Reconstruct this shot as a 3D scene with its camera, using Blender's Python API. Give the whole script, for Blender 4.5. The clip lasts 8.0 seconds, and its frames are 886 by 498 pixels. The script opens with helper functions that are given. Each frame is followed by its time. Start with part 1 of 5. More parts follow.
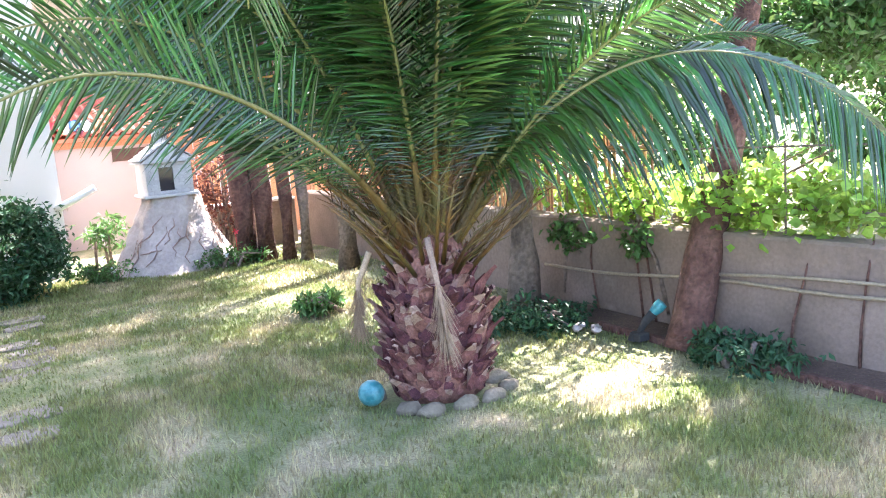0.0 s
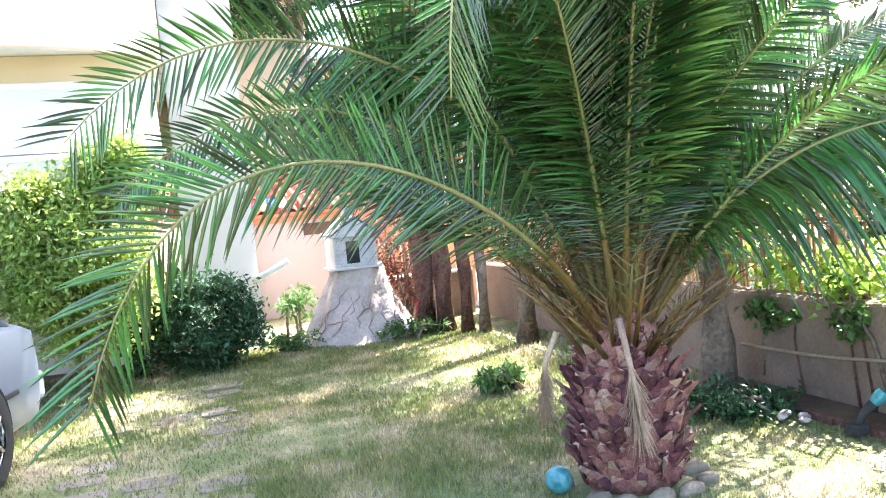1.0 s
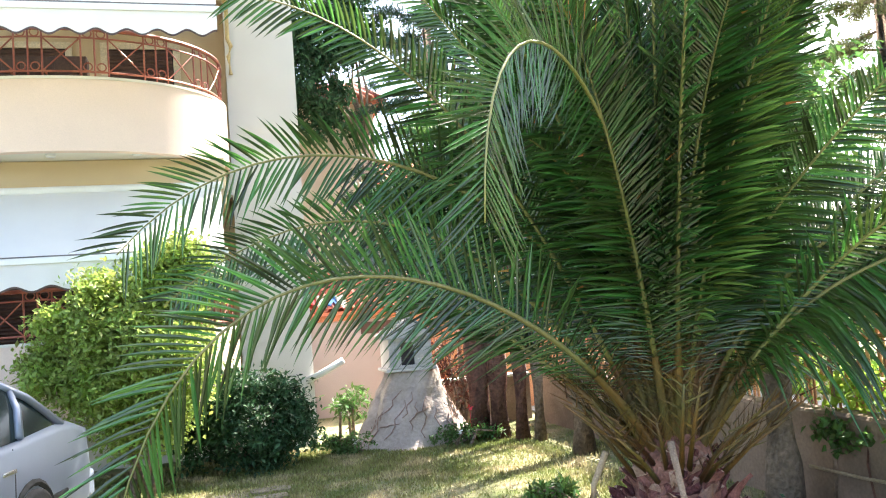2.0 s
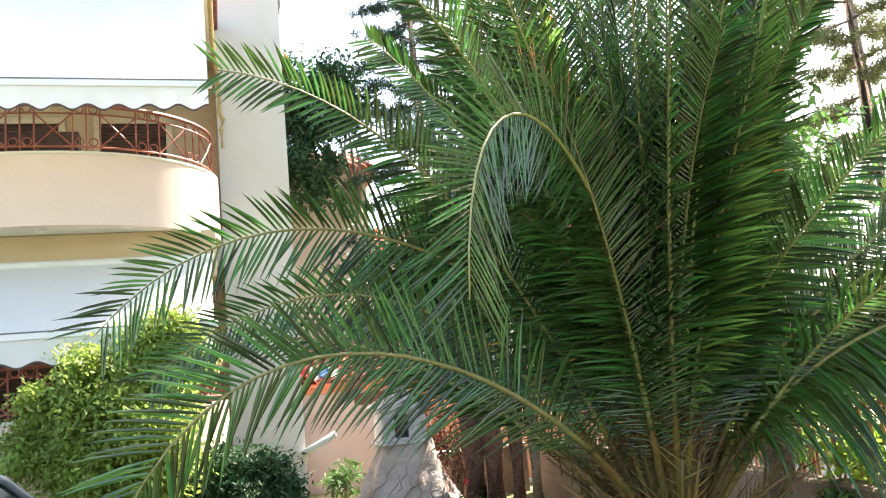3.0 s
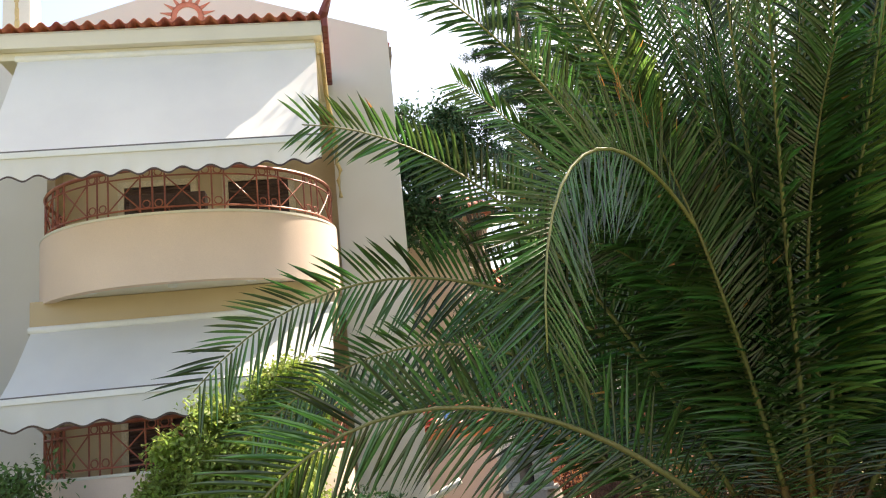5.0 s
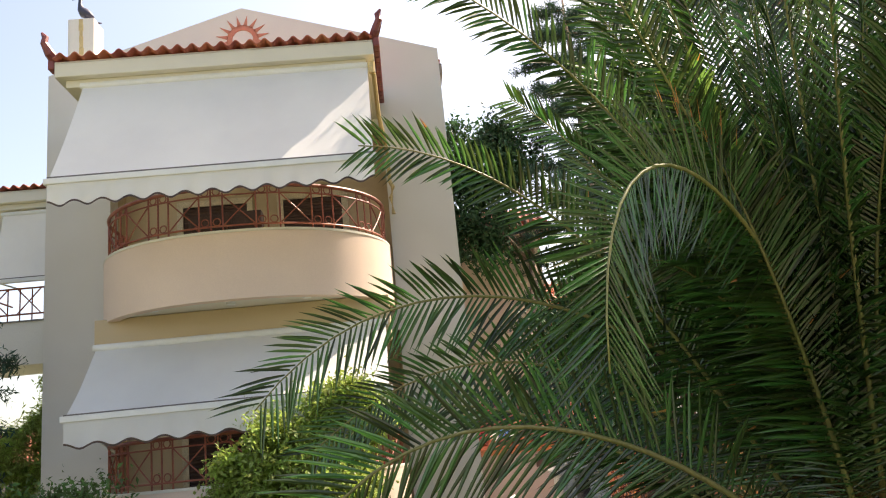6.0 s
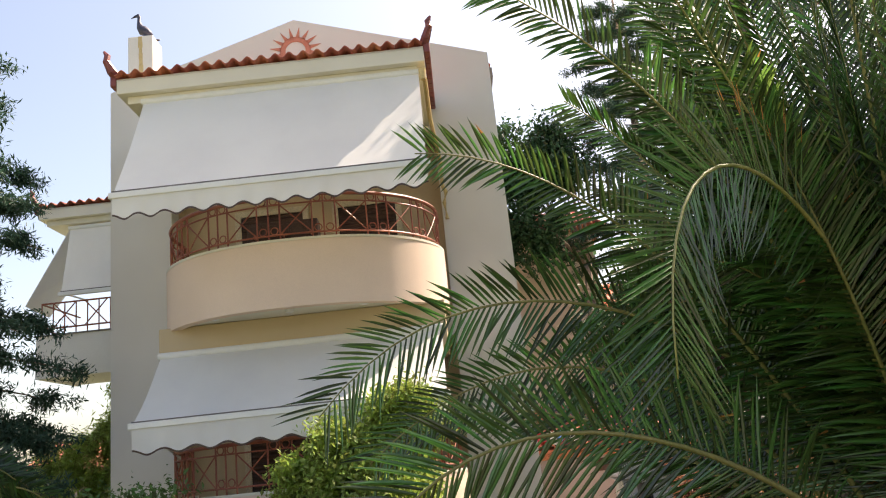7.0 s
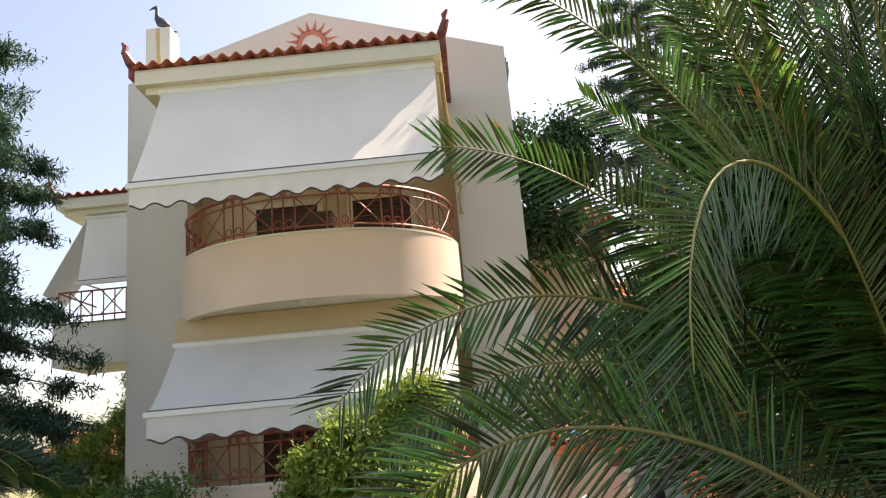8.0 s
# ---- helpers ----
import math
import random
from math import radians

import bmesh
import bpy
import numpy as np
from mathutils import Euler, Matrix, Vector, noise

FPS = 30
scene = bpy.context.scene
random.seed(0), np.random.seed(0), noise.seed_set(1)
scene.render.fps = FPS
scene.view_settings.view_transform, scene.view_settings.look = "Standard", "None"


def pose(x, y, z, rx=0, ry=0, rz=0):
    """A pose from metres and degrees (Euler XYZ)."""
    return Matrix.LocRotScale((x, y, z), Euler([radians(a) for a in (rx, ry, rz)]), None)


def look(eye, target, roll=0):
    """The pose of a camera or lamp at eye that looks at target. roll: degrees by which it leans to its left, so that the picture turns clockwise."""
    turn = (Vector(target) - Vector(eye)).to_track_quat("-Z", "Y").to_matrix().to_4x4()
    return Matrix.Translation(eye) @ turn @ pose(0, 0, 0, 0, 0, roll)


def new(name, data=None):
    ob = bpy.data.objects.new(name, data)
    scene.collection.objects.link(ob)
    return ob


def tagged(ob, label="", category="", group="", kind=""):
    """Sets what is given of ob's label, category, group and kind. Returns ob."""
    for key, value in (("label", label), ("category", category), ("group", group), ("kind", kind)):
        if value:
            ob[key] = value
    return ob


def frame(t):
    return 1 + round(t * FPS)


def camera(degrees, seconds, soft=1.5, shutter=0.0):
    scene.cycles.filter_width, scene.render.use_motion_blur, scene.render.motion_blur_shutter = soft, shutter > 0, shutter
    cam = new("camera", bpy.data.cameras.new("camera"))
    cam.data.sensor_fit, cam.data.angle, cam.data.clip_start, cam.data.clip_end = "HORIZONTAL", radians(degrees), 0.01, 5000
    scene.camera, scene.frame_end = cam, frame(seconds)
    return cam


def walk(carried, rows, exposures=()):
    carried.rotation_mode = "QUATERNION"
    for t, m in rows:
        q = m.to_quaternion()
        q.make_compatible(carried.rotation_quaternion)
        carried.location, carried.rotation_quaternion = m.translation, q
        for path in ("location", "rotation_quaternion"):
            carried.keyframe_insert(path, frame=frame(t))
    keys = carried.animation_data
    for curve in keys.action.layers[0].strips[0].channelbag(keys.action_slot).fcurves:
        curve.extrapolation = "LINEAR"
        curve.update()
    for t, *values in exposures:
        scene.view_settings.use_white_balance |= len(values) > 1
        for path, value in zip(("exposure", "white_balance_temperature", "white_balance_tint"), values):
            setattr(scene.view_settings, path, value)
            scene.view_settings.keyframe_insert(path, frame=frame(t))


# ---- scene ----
cam = camera(58.0, 8.0, soft=1.1)
PATH = [
    (0, (0.405, 3.145, 1.629), (1.428, 4.833, 1.31), -4.3),
    (0.5, (0.368, 3.254, 1.644), (1.153, 5.08, 1.42), -5.0),
    (1, (0.369, 3.268, 1.688), (1.032, 5.152, 1.572), -5.4),
    (1.5, (0.426, 3.26, 1.728), (1.019, 5.17, 1.732), -3.6),
    (2, (0.476, 3.268, 1.766), (1.008, 5.192, 1.902), -4.3),
    (3.5, (0.57, 3.372, 1.804), (1.128, 5.261, 2.149), -5.5),
    (4, (0.644, 3.418, 1.807), (1.135, 5.32, 2.18), -7.4),
    (4.5, (0.724, 3.412, 1.828), (1.08, 5.34, 2.222), -6.4),
    (5, (0.726, 3.418, 1.84), (0.967, 5.357, 2.266), -6.0),
    (6.5, (0.688, 3.406, 1.869), (0.748, 5.345, 2.355), -5.9),
    (7, (0.678, 3.403, 1.872), (0.666, 5.341, 2.367), -6.1),
    (7.5, (0.675, 3.41, 1.872), (0.62, 5.349, 2.361), -5.8),
    (8, (0.665, 3.395, 1.867), (0.619, 5.335, 2.351), -5.2),
]
EXPOSURES = [(0.0, 3.24, 6000, 19), (1.0, 3.24, 6150, 14), (2.0, 2.54, 6750, 10), (3.5, 2.25, 7100, 11), (5.0, 1.55, 7700, 13), (6.5, 1.2, 7900, 16), (8.0, 1.15, 7900, 16)]
walk(cam, [(t, look(eye, target, roll)) for t, eye, target, roll in PATH], EXPOSURES)

# ---- world and sun ----
TO_SUN = Vector((0.65, 0.40, 1.0)).normalized()
world = bpy.data.worlds.new("sky")
scene.world = world
world.use_nodes = True
wn = world.node_tree.nodes
sky = wn.new("ShaderNodeTexSky")
sky.sky_type = "NISHITA"
sky.sun_disc = False
sky.sun_elevation = math.asin(TO_SUN.z)
sky.sun_rotation = math.atan2(TO_SUN.x, TO_SUN.y)
sky.dust_density = 2.8
sky.ozone_density = 0.6
sky.air_density = 1.0
wn["Background"].inputs["Strength"].default_value = 0.15
world.node_tree.links.new(sky.outputs[0], wn["Background"].inputs["Color"])

sun = new("sun", bpy.data.lights.new("sun", "SUN"))
sun.data.energy = 4.6
sun.data.angle = radians(0.55)
sun.data.color = (1.0, 0.95, 0.87)
sun.matrix_world = look(TO_SUN * 30, (0, 0, 0))

# ---- materials ----


def material(name, base, base2=None, scale=8.0, rough=0.7, metal=0.0, bump=0.3, fine=60.0, spread=0.0,
             translucent=0.0, spec=0.5, detail_amount=0.25, base3=None, depth=0.02, stops=(0.35, 0.65, 0.78), coat=0.0):
    """A two-scale procedural surface: broad stains between two colours, fine grain and bump, random tint per island or object."""
    m = bpy.data.materials.new(name)
    m.use_nodes = True
    nt = m.node_tree
    n, l = nt.nodes, nt.links
    p = n["Principled BSDF"]
    p.inputs["Roughness"].default_value = rough
    p.inputs["Metallic"].default_value = metal
    p.inputs["Specular IOR Level"].default_value = spec
    p.inputs["Coat Weight"].default_value = coat
    p.inputs["Coat Roughness"].default_value = 0.22
    co = n.new("ShaderNodeTexCoord")
    a = n.new("ShaderNodeTexNoise")
    a.inputs["Scale"].default_value = scale
    a.inputs["Detail"].default_value = 5
    l.new(co.outputs["Object"], a.inputs["Vector"])
    b = n.new("ShaderNodeTexNoise")
    b.inputs["Scale"].default_value = fine
    b.inputs["Detail"].default_value = 3
    l.new(co.outputs["Object"], b.inputs["Vector"])
    ramp = n.new("ShaderNodeValToRGB")
    ramp.color_ramp.elements[0].position = stops[0]
    ramp.color_ramp.elements[1].position = stops[1]
    ramp.color_ramp.elements[0].color = (*base, 1)
    ramp.color_ramp.elements[1].color = (*(base2 or base), 1)
    if base3:
        e = ramp.color_ramp.elements.new(stops[2])
        e.color = (*base3, 1)
    l.new(a.outputs["Fac"], ramp.inputs["Fac"])
    val = n.new("ShaderNodeMapRange")
    val.inputs["From Min"].default_value = 0.25
    val.inputs["From Max"].default_value = 0.75
    val.inputs["To Min"].default_value = 1 - detail_amount
    val.inputs["To Max"].default_value = 1 + detail_amount
    l.new(b.outputs["Fac"], val.inputs["Value"])
    hsv = n.new("ShaderNodeHueSaturation")
    l.new(ramp.outputs["Color"], hsv.inputs["Color"])
    last = val.outputs["Result"]
    if spread:
        geo, info = n.new("ShaderNodeNewGeometry"), n.new("ShaderNodeObjectInfo")
        add = n.new("ShaderNodeMath")
        add.operation = "ADD"
        l.new(geo.outputs["Random Per Island"], add.inputs[0])
        l.new(info.outputs["Random"], add.inputs[1])
        frac = n.new("ShaderNodeMath")
        frac.operation = "FRACT"
        l.new(add.outputs[0], frac.inputs[0])
        mr = n.new("ShaderNodeMapRange")
        mr.inputs["To Min"].default_value = 1 - spread
        mr.inputs["To Max"].default_value = 1 + spread
        l.new(frac.outputs[0], mr.inputs["Value"])
        mul = n.new("ShaderNodeMath")
        mul.operation = "MULTIPLY"
        l.new(mr.outputs[0], mul.inputs[0])
        l.new(last, mul.inputs[1])
        last = mul.outputs[0]
        hue = n.new("ShaderNodeMapRange")
        hue.inputs["To Min"].default_value = 0.5 - 0.05 * spread
        hue.inputs["To Max"].default_value = 0.5 + 0.05 * spread
        l.new(frac.outputs[0], hue.inputs["Value"])
        l.new(hue.outputs[0], hsv.inputs["Hue"])
    l.new(last, hsv.inputs["Value"])
    l.new(hsv.outputs["Color"], p.inputs["Base Color"])
    if bump:
        bp = n.new("ShaderNodeBump")
        bp.inputs["Strength"].default_value = bump
        bp.inputs["Distance"].default_value = depth
        l.new(b.outputs["Fac"], bp.inputs["Height"])
        l.new(bp.outputs["Normal"], p.inputs["Normal"])
    if translucent:
        tr = n.new("ShaderNodeBsdfTranslucent")
        bright = n.new("ShaderNodeHueSaturation")
        bright.inputs["Value"].default_value = 1.6
        bright.inputs["Saturation"].default_value = 1.02
        bright.inputs["Hue"].default_value = 0.489
        l.new(hsv.outputs["Color"], bright.inputs["Color"])
        l.new(bright.outputs["Color"], tr.inputs["Color"])
        mix = n.new("ShaderNodeMixShader")
        mix.inputs[0].default_value = translucent
        l.new(p.outputs[0], mix.inputs[1])
        l.new(tr.outputs[0], mix.inputs[2])
        l.new(mix.outputs[0], n["Material Output"].inputs["Surface"])
    return m


def glass(name, tint=(0.05, 0.06, 0.06), rough=0.05, spec=0.5):
    m = bpy.data.materials.new(name)
    m.use_nodes = True
    p = m.node_tree.nodes["Principled BSDF"]
    p.inputs["Base Color"].default_value = (*tint, 1)
    p.inputs["Roughness"].default_value = rough
    p.inputs["Specular IOR Level"].default_value = spec
    return m


M = {}
M["plaster"] = material("white plaster", (0.76, 0.73, 0.69), (0.70, 0.67, 0.62), 0.7, 0.85, bump=0.12, fine=90, detail_amount=0.05, depth=0.006)
M["peach"] = material("peach plaster", (0.78, 0.61, 0.50), (0.72, 0.56, 0.46), 0.9, 0.85, bump=0.12, fine=90, detail_amount=0.05, depth=0.006)
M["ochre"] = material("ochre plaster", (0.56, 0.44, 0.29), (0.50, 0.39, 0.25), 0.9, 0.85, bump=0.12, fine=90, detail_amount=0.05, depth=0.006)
M["pinkwall"] = material("pale pink plaster", (0.37, 0.31, 0.305), (0.32, 0.265, 0.26), 0.8, 0.9, bump=0.15, fine=70, detail_amount=0.07, depth=0.006)
M["trim"] = material("cream cornice paint", (0.72, 0.68, 0.58), (0.66, 0.62, 0.53), 1.2, 0.7, bump=0.08, fine=80, detail_amount=0.05, depth=0.004)
M["terracotta"] = material("terracotta tile", (0.36, 0.095, 0.065), (0.46, 0.15, 0.095), 6, 0.75, bump=0.25, fine=90, spread=0.22, base3=(0.56, 0.27, 0.18), depth=0.006)
M["maroon"] = material("maroon glazed clay", (0.16, 0.03, 0.03), (0.24, 0.06, 0.05), 8, 0.45, bump=0.1, fine=80)
M["rail"] = material("rust red railing paint", (0.24, 0.06, 0.04), (0.32, 0.10, 0.06), 9, 0.5, bump=0.08, fine=120, spread=0.1, depth=0.003)
M["sunmotif"] = material("red terracotta relief", (0.58, 0.20, 0.13), (0.65, 0.26, 0.18), 6, 0.8, bump=0.15, fine=80, depth=0.004)
M["awning"] = material("white awning canvas", (0.78, 0.78, 0.76), (0.72, 0.72, 0.71), 1.1, 0.8, bump=0.1, fine=240, detail_amount=0.03, translucent=0.2, depth=0.002)
M["alu"] = material("white painted aluminium", (0.78, 0.78, 0.76), (0.72, 0.72, 0.70), 3, 0.4, bump=0.02, detail_amount=0.04)
M["blackedge"] = material("dark edging", (0.13, 0.115, 0.11), (0.18, 0.16, 0.15), 5, 0.6, bump=0.05)
M["shutter"] = material("brown shutter slats", (0.05, 0.025, 0.02), (0.08, 0.04, 0.03), 4, 0.5, bump=0.1, fine=40)
M["framewood"] = material("cream window frame", (0.62, 0.53, 0.38), (0.56, 0.48, 0.34), 4, 0.5, bump=0.05)
M["darkglass"] = glass("dark window glass", (0.02, 0.02, 0.025), 0.06)
M["brass"] = material("yellowed pipe", (0.62, 0.47, 0.22), (0.55, 0.40, 0.18), 6, 0.45, bump=0.05)
M["bronze"] = material("blue black bronze", (0.03, 0.03, 0.06), (0.05, 0.05, 0.08), 10, 0.45, bump=0.1)
M["whitebody"] = material("chalk white enamel", (0.8, 0.8, 0.8), (0.7, 0.7, 0.7), 10, 0.5, bump=0.05)
M["concrete"] = material("weathered concrete", (0.30, 0.215, 0.165), (0.19, 0.135, 0.10), 1.6, 0.95, bump=0.45, fine=35, detail_amount=0.14, base3=(0.32, 0.26, 0.21))
M["hose"] = material("beige plastic hose", (0.36, 0.28, 0.19), (0.30, 0.23, 0.155), 8, 0.5, bump=0.05)
M["rock"] = material("pale grey rendered rock", (0.48, 0.41, 0.37), (0.37, 0.31, 0.28), 3.5, 0.95, bump=0.6, fine=24, detail_amount=0.14, spread=0.08)
M["joint"] = material("dark mortar joint", (0.28, 0.18, 0.145), (0.34, 0.24, 0.20), 8, 0.95, bump=0.4, fine=40)
M["shrine"] = material("whitewashed stone", (0.56, 0.54, 0.53), (0.46, 0.44, 0.43), 5, 0.85, bump=0.4, fine=40, detail_amount=0.1, spread=0.06)
M["stone"] = material("garden stone", (0.23, 0.185, 0.13), (0.14, 0.12, 0.08), 7, 0.95, bump=0.6, fine=40, detail_amount=0.2, spread=0.12)
M["flag"] = material("pale flagstone", (0.21, 0.18, 0.14), (0.16, 0.135, 0.10), 4, 0.95, bump=0.5, fine=45, detail_amount=0.16, spread=0.1)
M["bark"] = material("red brown bark", (0.09, 0.038, 0.028), (0.16, 0.08, 0.058), 7, 0.95, bump=1.0, fine=28, detail_amount=0.35, depth=0.03)
M["greybark"] = material("grey brown bark", (0.17, 0.125, 0.095), (0.25, 0.185, 0.145), 7, 0.95, bump=1.0, fine=28, detail_amount=0.35, depth=0.03)
M["boot"] = material("palm leaf base", (0.125, 0.040, 0.037), (0.24, 0.090, 0.076), 9, 0.9, bump=0.7, fine=60, spread=0.5, detail_amount=0.35, base3=(0.30, 0.18, 0.14))
M["bootcut"] = material("cut face of leaf base", (0.36, 0.23, 0.17), (0.27, 0.15, 0.11), 14, 0.9, bump=0.5, fine=70, spread=0.25, detail_amount=0.25)
M["fibre"] = material("palm fibre", (0.42, 0.30, 0.20), (0.33, 0.22, 0.14), 20, 0.95, bump=0.5, fine=120, spread=0.2)
M["frond"] = material("palm leaflet", (0.028, 0.073, 0.016), (0.052, 0.116, 0.024), 2.5, 0.31, bump=0.0, fine=30, spread=0.7, translucent=0.33, spec=0.9, coat=0.14, detail_amount=0.12)
# pale green of the young heart fronds, also used to paint one frond sunlit
M["frondyounglit"] = material("young and sunlit palm leaflet", (0.10, 0.19, 0.04), (0.15, 0.23, 0.06), 2.5, 0.38, bump=0.0, fine=30, spread=0.5, translucent=0.42, spec=0.4, detail_amount=0.12)
M["rachis"] = material("green palm midrib", (0.17, 0.18, 0.05), (0.23, 0.21, 0.075), 4, 0.45, bump=0.05, spread=0.15)
M["petiole"] = material("yellow brown palm stalk", (0.16, 0.072, 0.018), (0.075, 0.066, 0.016), 4, 0.5, bump=0.1, spread=0.45, base3=(0.17, 0.055, 0.020))
M["tipdry"] = material("scorched leaflet tip", (0.42, 0.22, 0.06), (0.36, 0.15, 0.05), 10, 0.7, bump=0.0, spread=0.2, translucent=0.3)
M["leaf"] = material("broad leaf", (0.06, 0.13, 0.035), (0.09, 0.17, 0.045), 3, 0.5, bump=0.0, spread=0.5, translucent=0.35, detail_amount=0.1)
M["darkleaf"] = material("dark glossy leaf", (0.026, 0.072, 0.030), (0.042, 0.10, 0.040), 3, 0.55, bump=0.0, spec=0.3, spread=0.5, translucent=0.2, detail_amount=0.1)
M["brightleaf"] = material("yellow green leaf", (0.21, 0.30, 0.06), (0.27, 0.35, 0.10), 3, 0.5, bump=0.0, spread=0.4, translucent=0.45, detail_amount=0.1)
M["vine"] = material("vine leaf", (0.16, 0.27, 0.04), (0.22, 0.33, 0.06), 3, 0.5, bump=0.0, spread=0.4, translucent=0.5, detail_amount=0.1)
M["needle"] = material("blue green needle", (0.026, 0.075, 0.050), (0.046, 0.10, 0.062), 3, 0.6, bump=0.0, spread=0.4, translucent=0.15, detail_amount=0.1)
# needle colour lightened to olive, sunlight put into the base
M["needlelit"] = material("sunlit olive needle", (0.11, 0.13, 0.05), (0.15, 0.16, 0.07), 3, 0.6, bump=0.0, spread=0.4, translucent=0.25, detail_amount=0.1)
M["redleaf"] = material("dry russet leaf", (0.10, 0.03, 0.022), (0.15, 0.06, 0.035), 3, 0.6, bump=0.0, spread=0.4, translucent=0.3, detail_amount=0.1)
M["flower"] = material("white petal", (0.78, 0.78, 0.74), (0.72, 0.72, 0.66), 5, 0.6, bump=0.0)
M["redflower"] = material("red petal", (0.62, 0.03, 0.05), (0.5, 0.02, 0.04), 5, 0.6, bump=0.0)
M["grass"] = material("grass blade", (0.145, 0.180, 0.055), (0.215, 0.218, 0.085), 1.9, 0.6, bump=0.0, spread=0.35, translucent=0.3, base3=(0.38, 0.33, 0.19), detail_amount=0.1, stops=(0.38, 0.52, 0.63))
M["soil"] = material("lawn soil and thatch", (0.13, 0.15, 0.055), (0.23, 0.22, 0.115), 1.9, 0.98, bump=0.8, fine=70, detail_amount=0.35, base3=(0.35, 0.285, 0.18), stops=(0.40, 0.55, 0.68))
M["earth"] = material("dry brown earth", (0.075, 0.045, 0.033), (0.13, 0.085, 0.06), 3, 0.98, bump=0.8, fine=60, detail_amount=0.3)
M["reed"] = material("reed cane", (0.46, 0.25, 0.13), (0.38, 0.20, 0.11), 5, 0.8, bump=0.2, spread=0.3)
M["fencewood"] = material("orange stained fence board", (0.62, 0.27, 0.13), (0.52, 0.22, 0.11), 4, 0.75, bump=0.25, fine=50, spread=0.2)
M["whitewall"] = material("sunlit white render", (0.78, 0.75, 0.70), (0.72, 0.69, 0.64), 1.0, 0.9, bump=0.1, fine=70, detail_amount=0.05)
M["carpaint"] = material("silver car paint", (0.25, 0.29, 0.36), (0.23, 0.27, 0.34), 2, 0.35, metal=0.35, bump=0.0, detail_amount=0.02)
# dark green-blue base stands in for trees reflected in the panes
M["carglass"] = glass("dark reflecting car glass", (0.010, 0.020, 0.020), 0.08, 0.12)
M["rubber"] = material("black rubber", (0.02, 0.02, 0.02), (0.035, 0.035, 0.035), 9, 0.8, bump=0.1)
M["chrome"] = material("bright metal", (0.7, 0.7, 0.7), (0.62, 0.62, 0.62), 5, 0.2, metal=0.9, bump=0.0, detail_amount=0.03)
M["redlens"] = material("red lamp lens", (0.35, 0.01, 0.01), (0.3, 0.01, 0.01), 5, 0.15, bump=0.0)
M["turquoise"] = material("turquoise glazed ball", (0.015, 0.14, 0.15), (0.10, 0.27, 0.27), 22, 0.3, bump=0.1, fine=40, detail_amount=0.2)
M["teal"] = material("teal plastic", (0.03, 0.22, 0.24), (0.06, 0.26, 0.28), 8, 0.4, bump=0.05)
M["bluecloth"] = material("blue fabric", (0.08, 0.22, 0.55), (0.12, 0.28, 0.6), 5, 0.8, bump=0.1)
M["road"] = material("pale asphalt", (0.30, 0.29, 0.27), (0.36, 0.34, 0.31), 2, 0.95, bump=0.3, fine=60)

# ---- mesh helpers ----


def thing(name, at, label, category, group="", kind=""):
    ob = new(name)
    ob.empty_display_size = 0.1
    ob.matrix_basis = Matrix.Translation(at)
    return tagged(ob, label, category, group, kind)


def attach(ob, parent):
    """Hang ob under parent; meshes are laid out in world places, so only a thing's own base is undone."""
    ob.parent = parent
    ob.matrix_parent_inverse = Matrix.Identity(4) if parent.parent else parent.matrix_basis.inverted()
    return ob


def mesh_of(name, bm, mat, smooth=False):
    me = bpy.data.meshes.new(name)
    bm.to_mesh(me)
    bm.free()
    for m in (mat if isinstance(mat, (list, tuple)) else [mat]):
        me.materials.append(M[m])
    if smooth:
        me.polygons.foreach_set("use_smooth", [True] * len(me.polygons))
    return me


def part(name, bm, mat, parent, label="", smooth=False):
    ob = attach(new(name, mesh_of(name, bm, mat, smooth)), parent)
    return tagged(ob, label)


def solid(name, bm, mat, label, category, group="", kind="", smooth=False):
    return tagged(new(name, mesh_of(name, bm, mat, smooth)), label, category, group, kind)


def box(bm, x0, x1, y0, y1, z0, z1, bevel=0.0, m=None):
    t = Matrix.Translation(((x0 + x1) / 2, (y0 + y1) / 2, (z0 + z1) / 2)) @ Matrix.Diagonal((x1 - x0, y1 - y0, z1 - z0, 1))
    vs = bmesh.ops.create_cube(bm, size=1, matrix=(m @ t) if m else t)["verts"]
    if bevel:
        es = list({e for v in vs for e in v.link_edges})
        bmesh.ops.bevel(bm, geom=es, offset=bevel, segments=2, affect="EDGES", profile=0.5)
    return bm


def tube(bm, pts, radii, n=8, caps=True, wobble=0.0, seed=0):
    """A swept round bar through points, with a radius at each."""
    pts = [Vector(p) for p in pts]
    if not isinstance(radii, (list, tuple)):
        radii = [radii] * len(pts)
    rnd = random.Random(seed)
    rings = []
    ref = Vector((0, 0, 1))
    for i, p in enumerate(pts):
        d = (pts[min(i + 1, len(pts) - 1)] - pts[max(i - 1, 0)]).normalized()
        a = d.cross(ref)
        if a.length < 1e-3:
            a = d.cross(Vector((1, 0, 0)))
        a.normalize()
        b = d.cross(a)
        ring = []
        for k in range(n):
            w = 2 * math.pi * k / n
            r = radii[i] * (1 + wobble * (rnd.random() - 0.5))
            ring.append(bm.verts.new(p + a * r * math.cos(w) + b * r * math.sin(w)))
        rings.append(ring)
    for r0, r1 in zip(rings, rings[1:]):
        for k in range(n):
            bm.faces.new((r0[k], r0[(k + 1) % n], r1[(k + 1) % n], r1[k]))
    if caps:
        bm.faces.new(rings[0][::-1])
        bm.faces.new(rings[-1])
    return bm


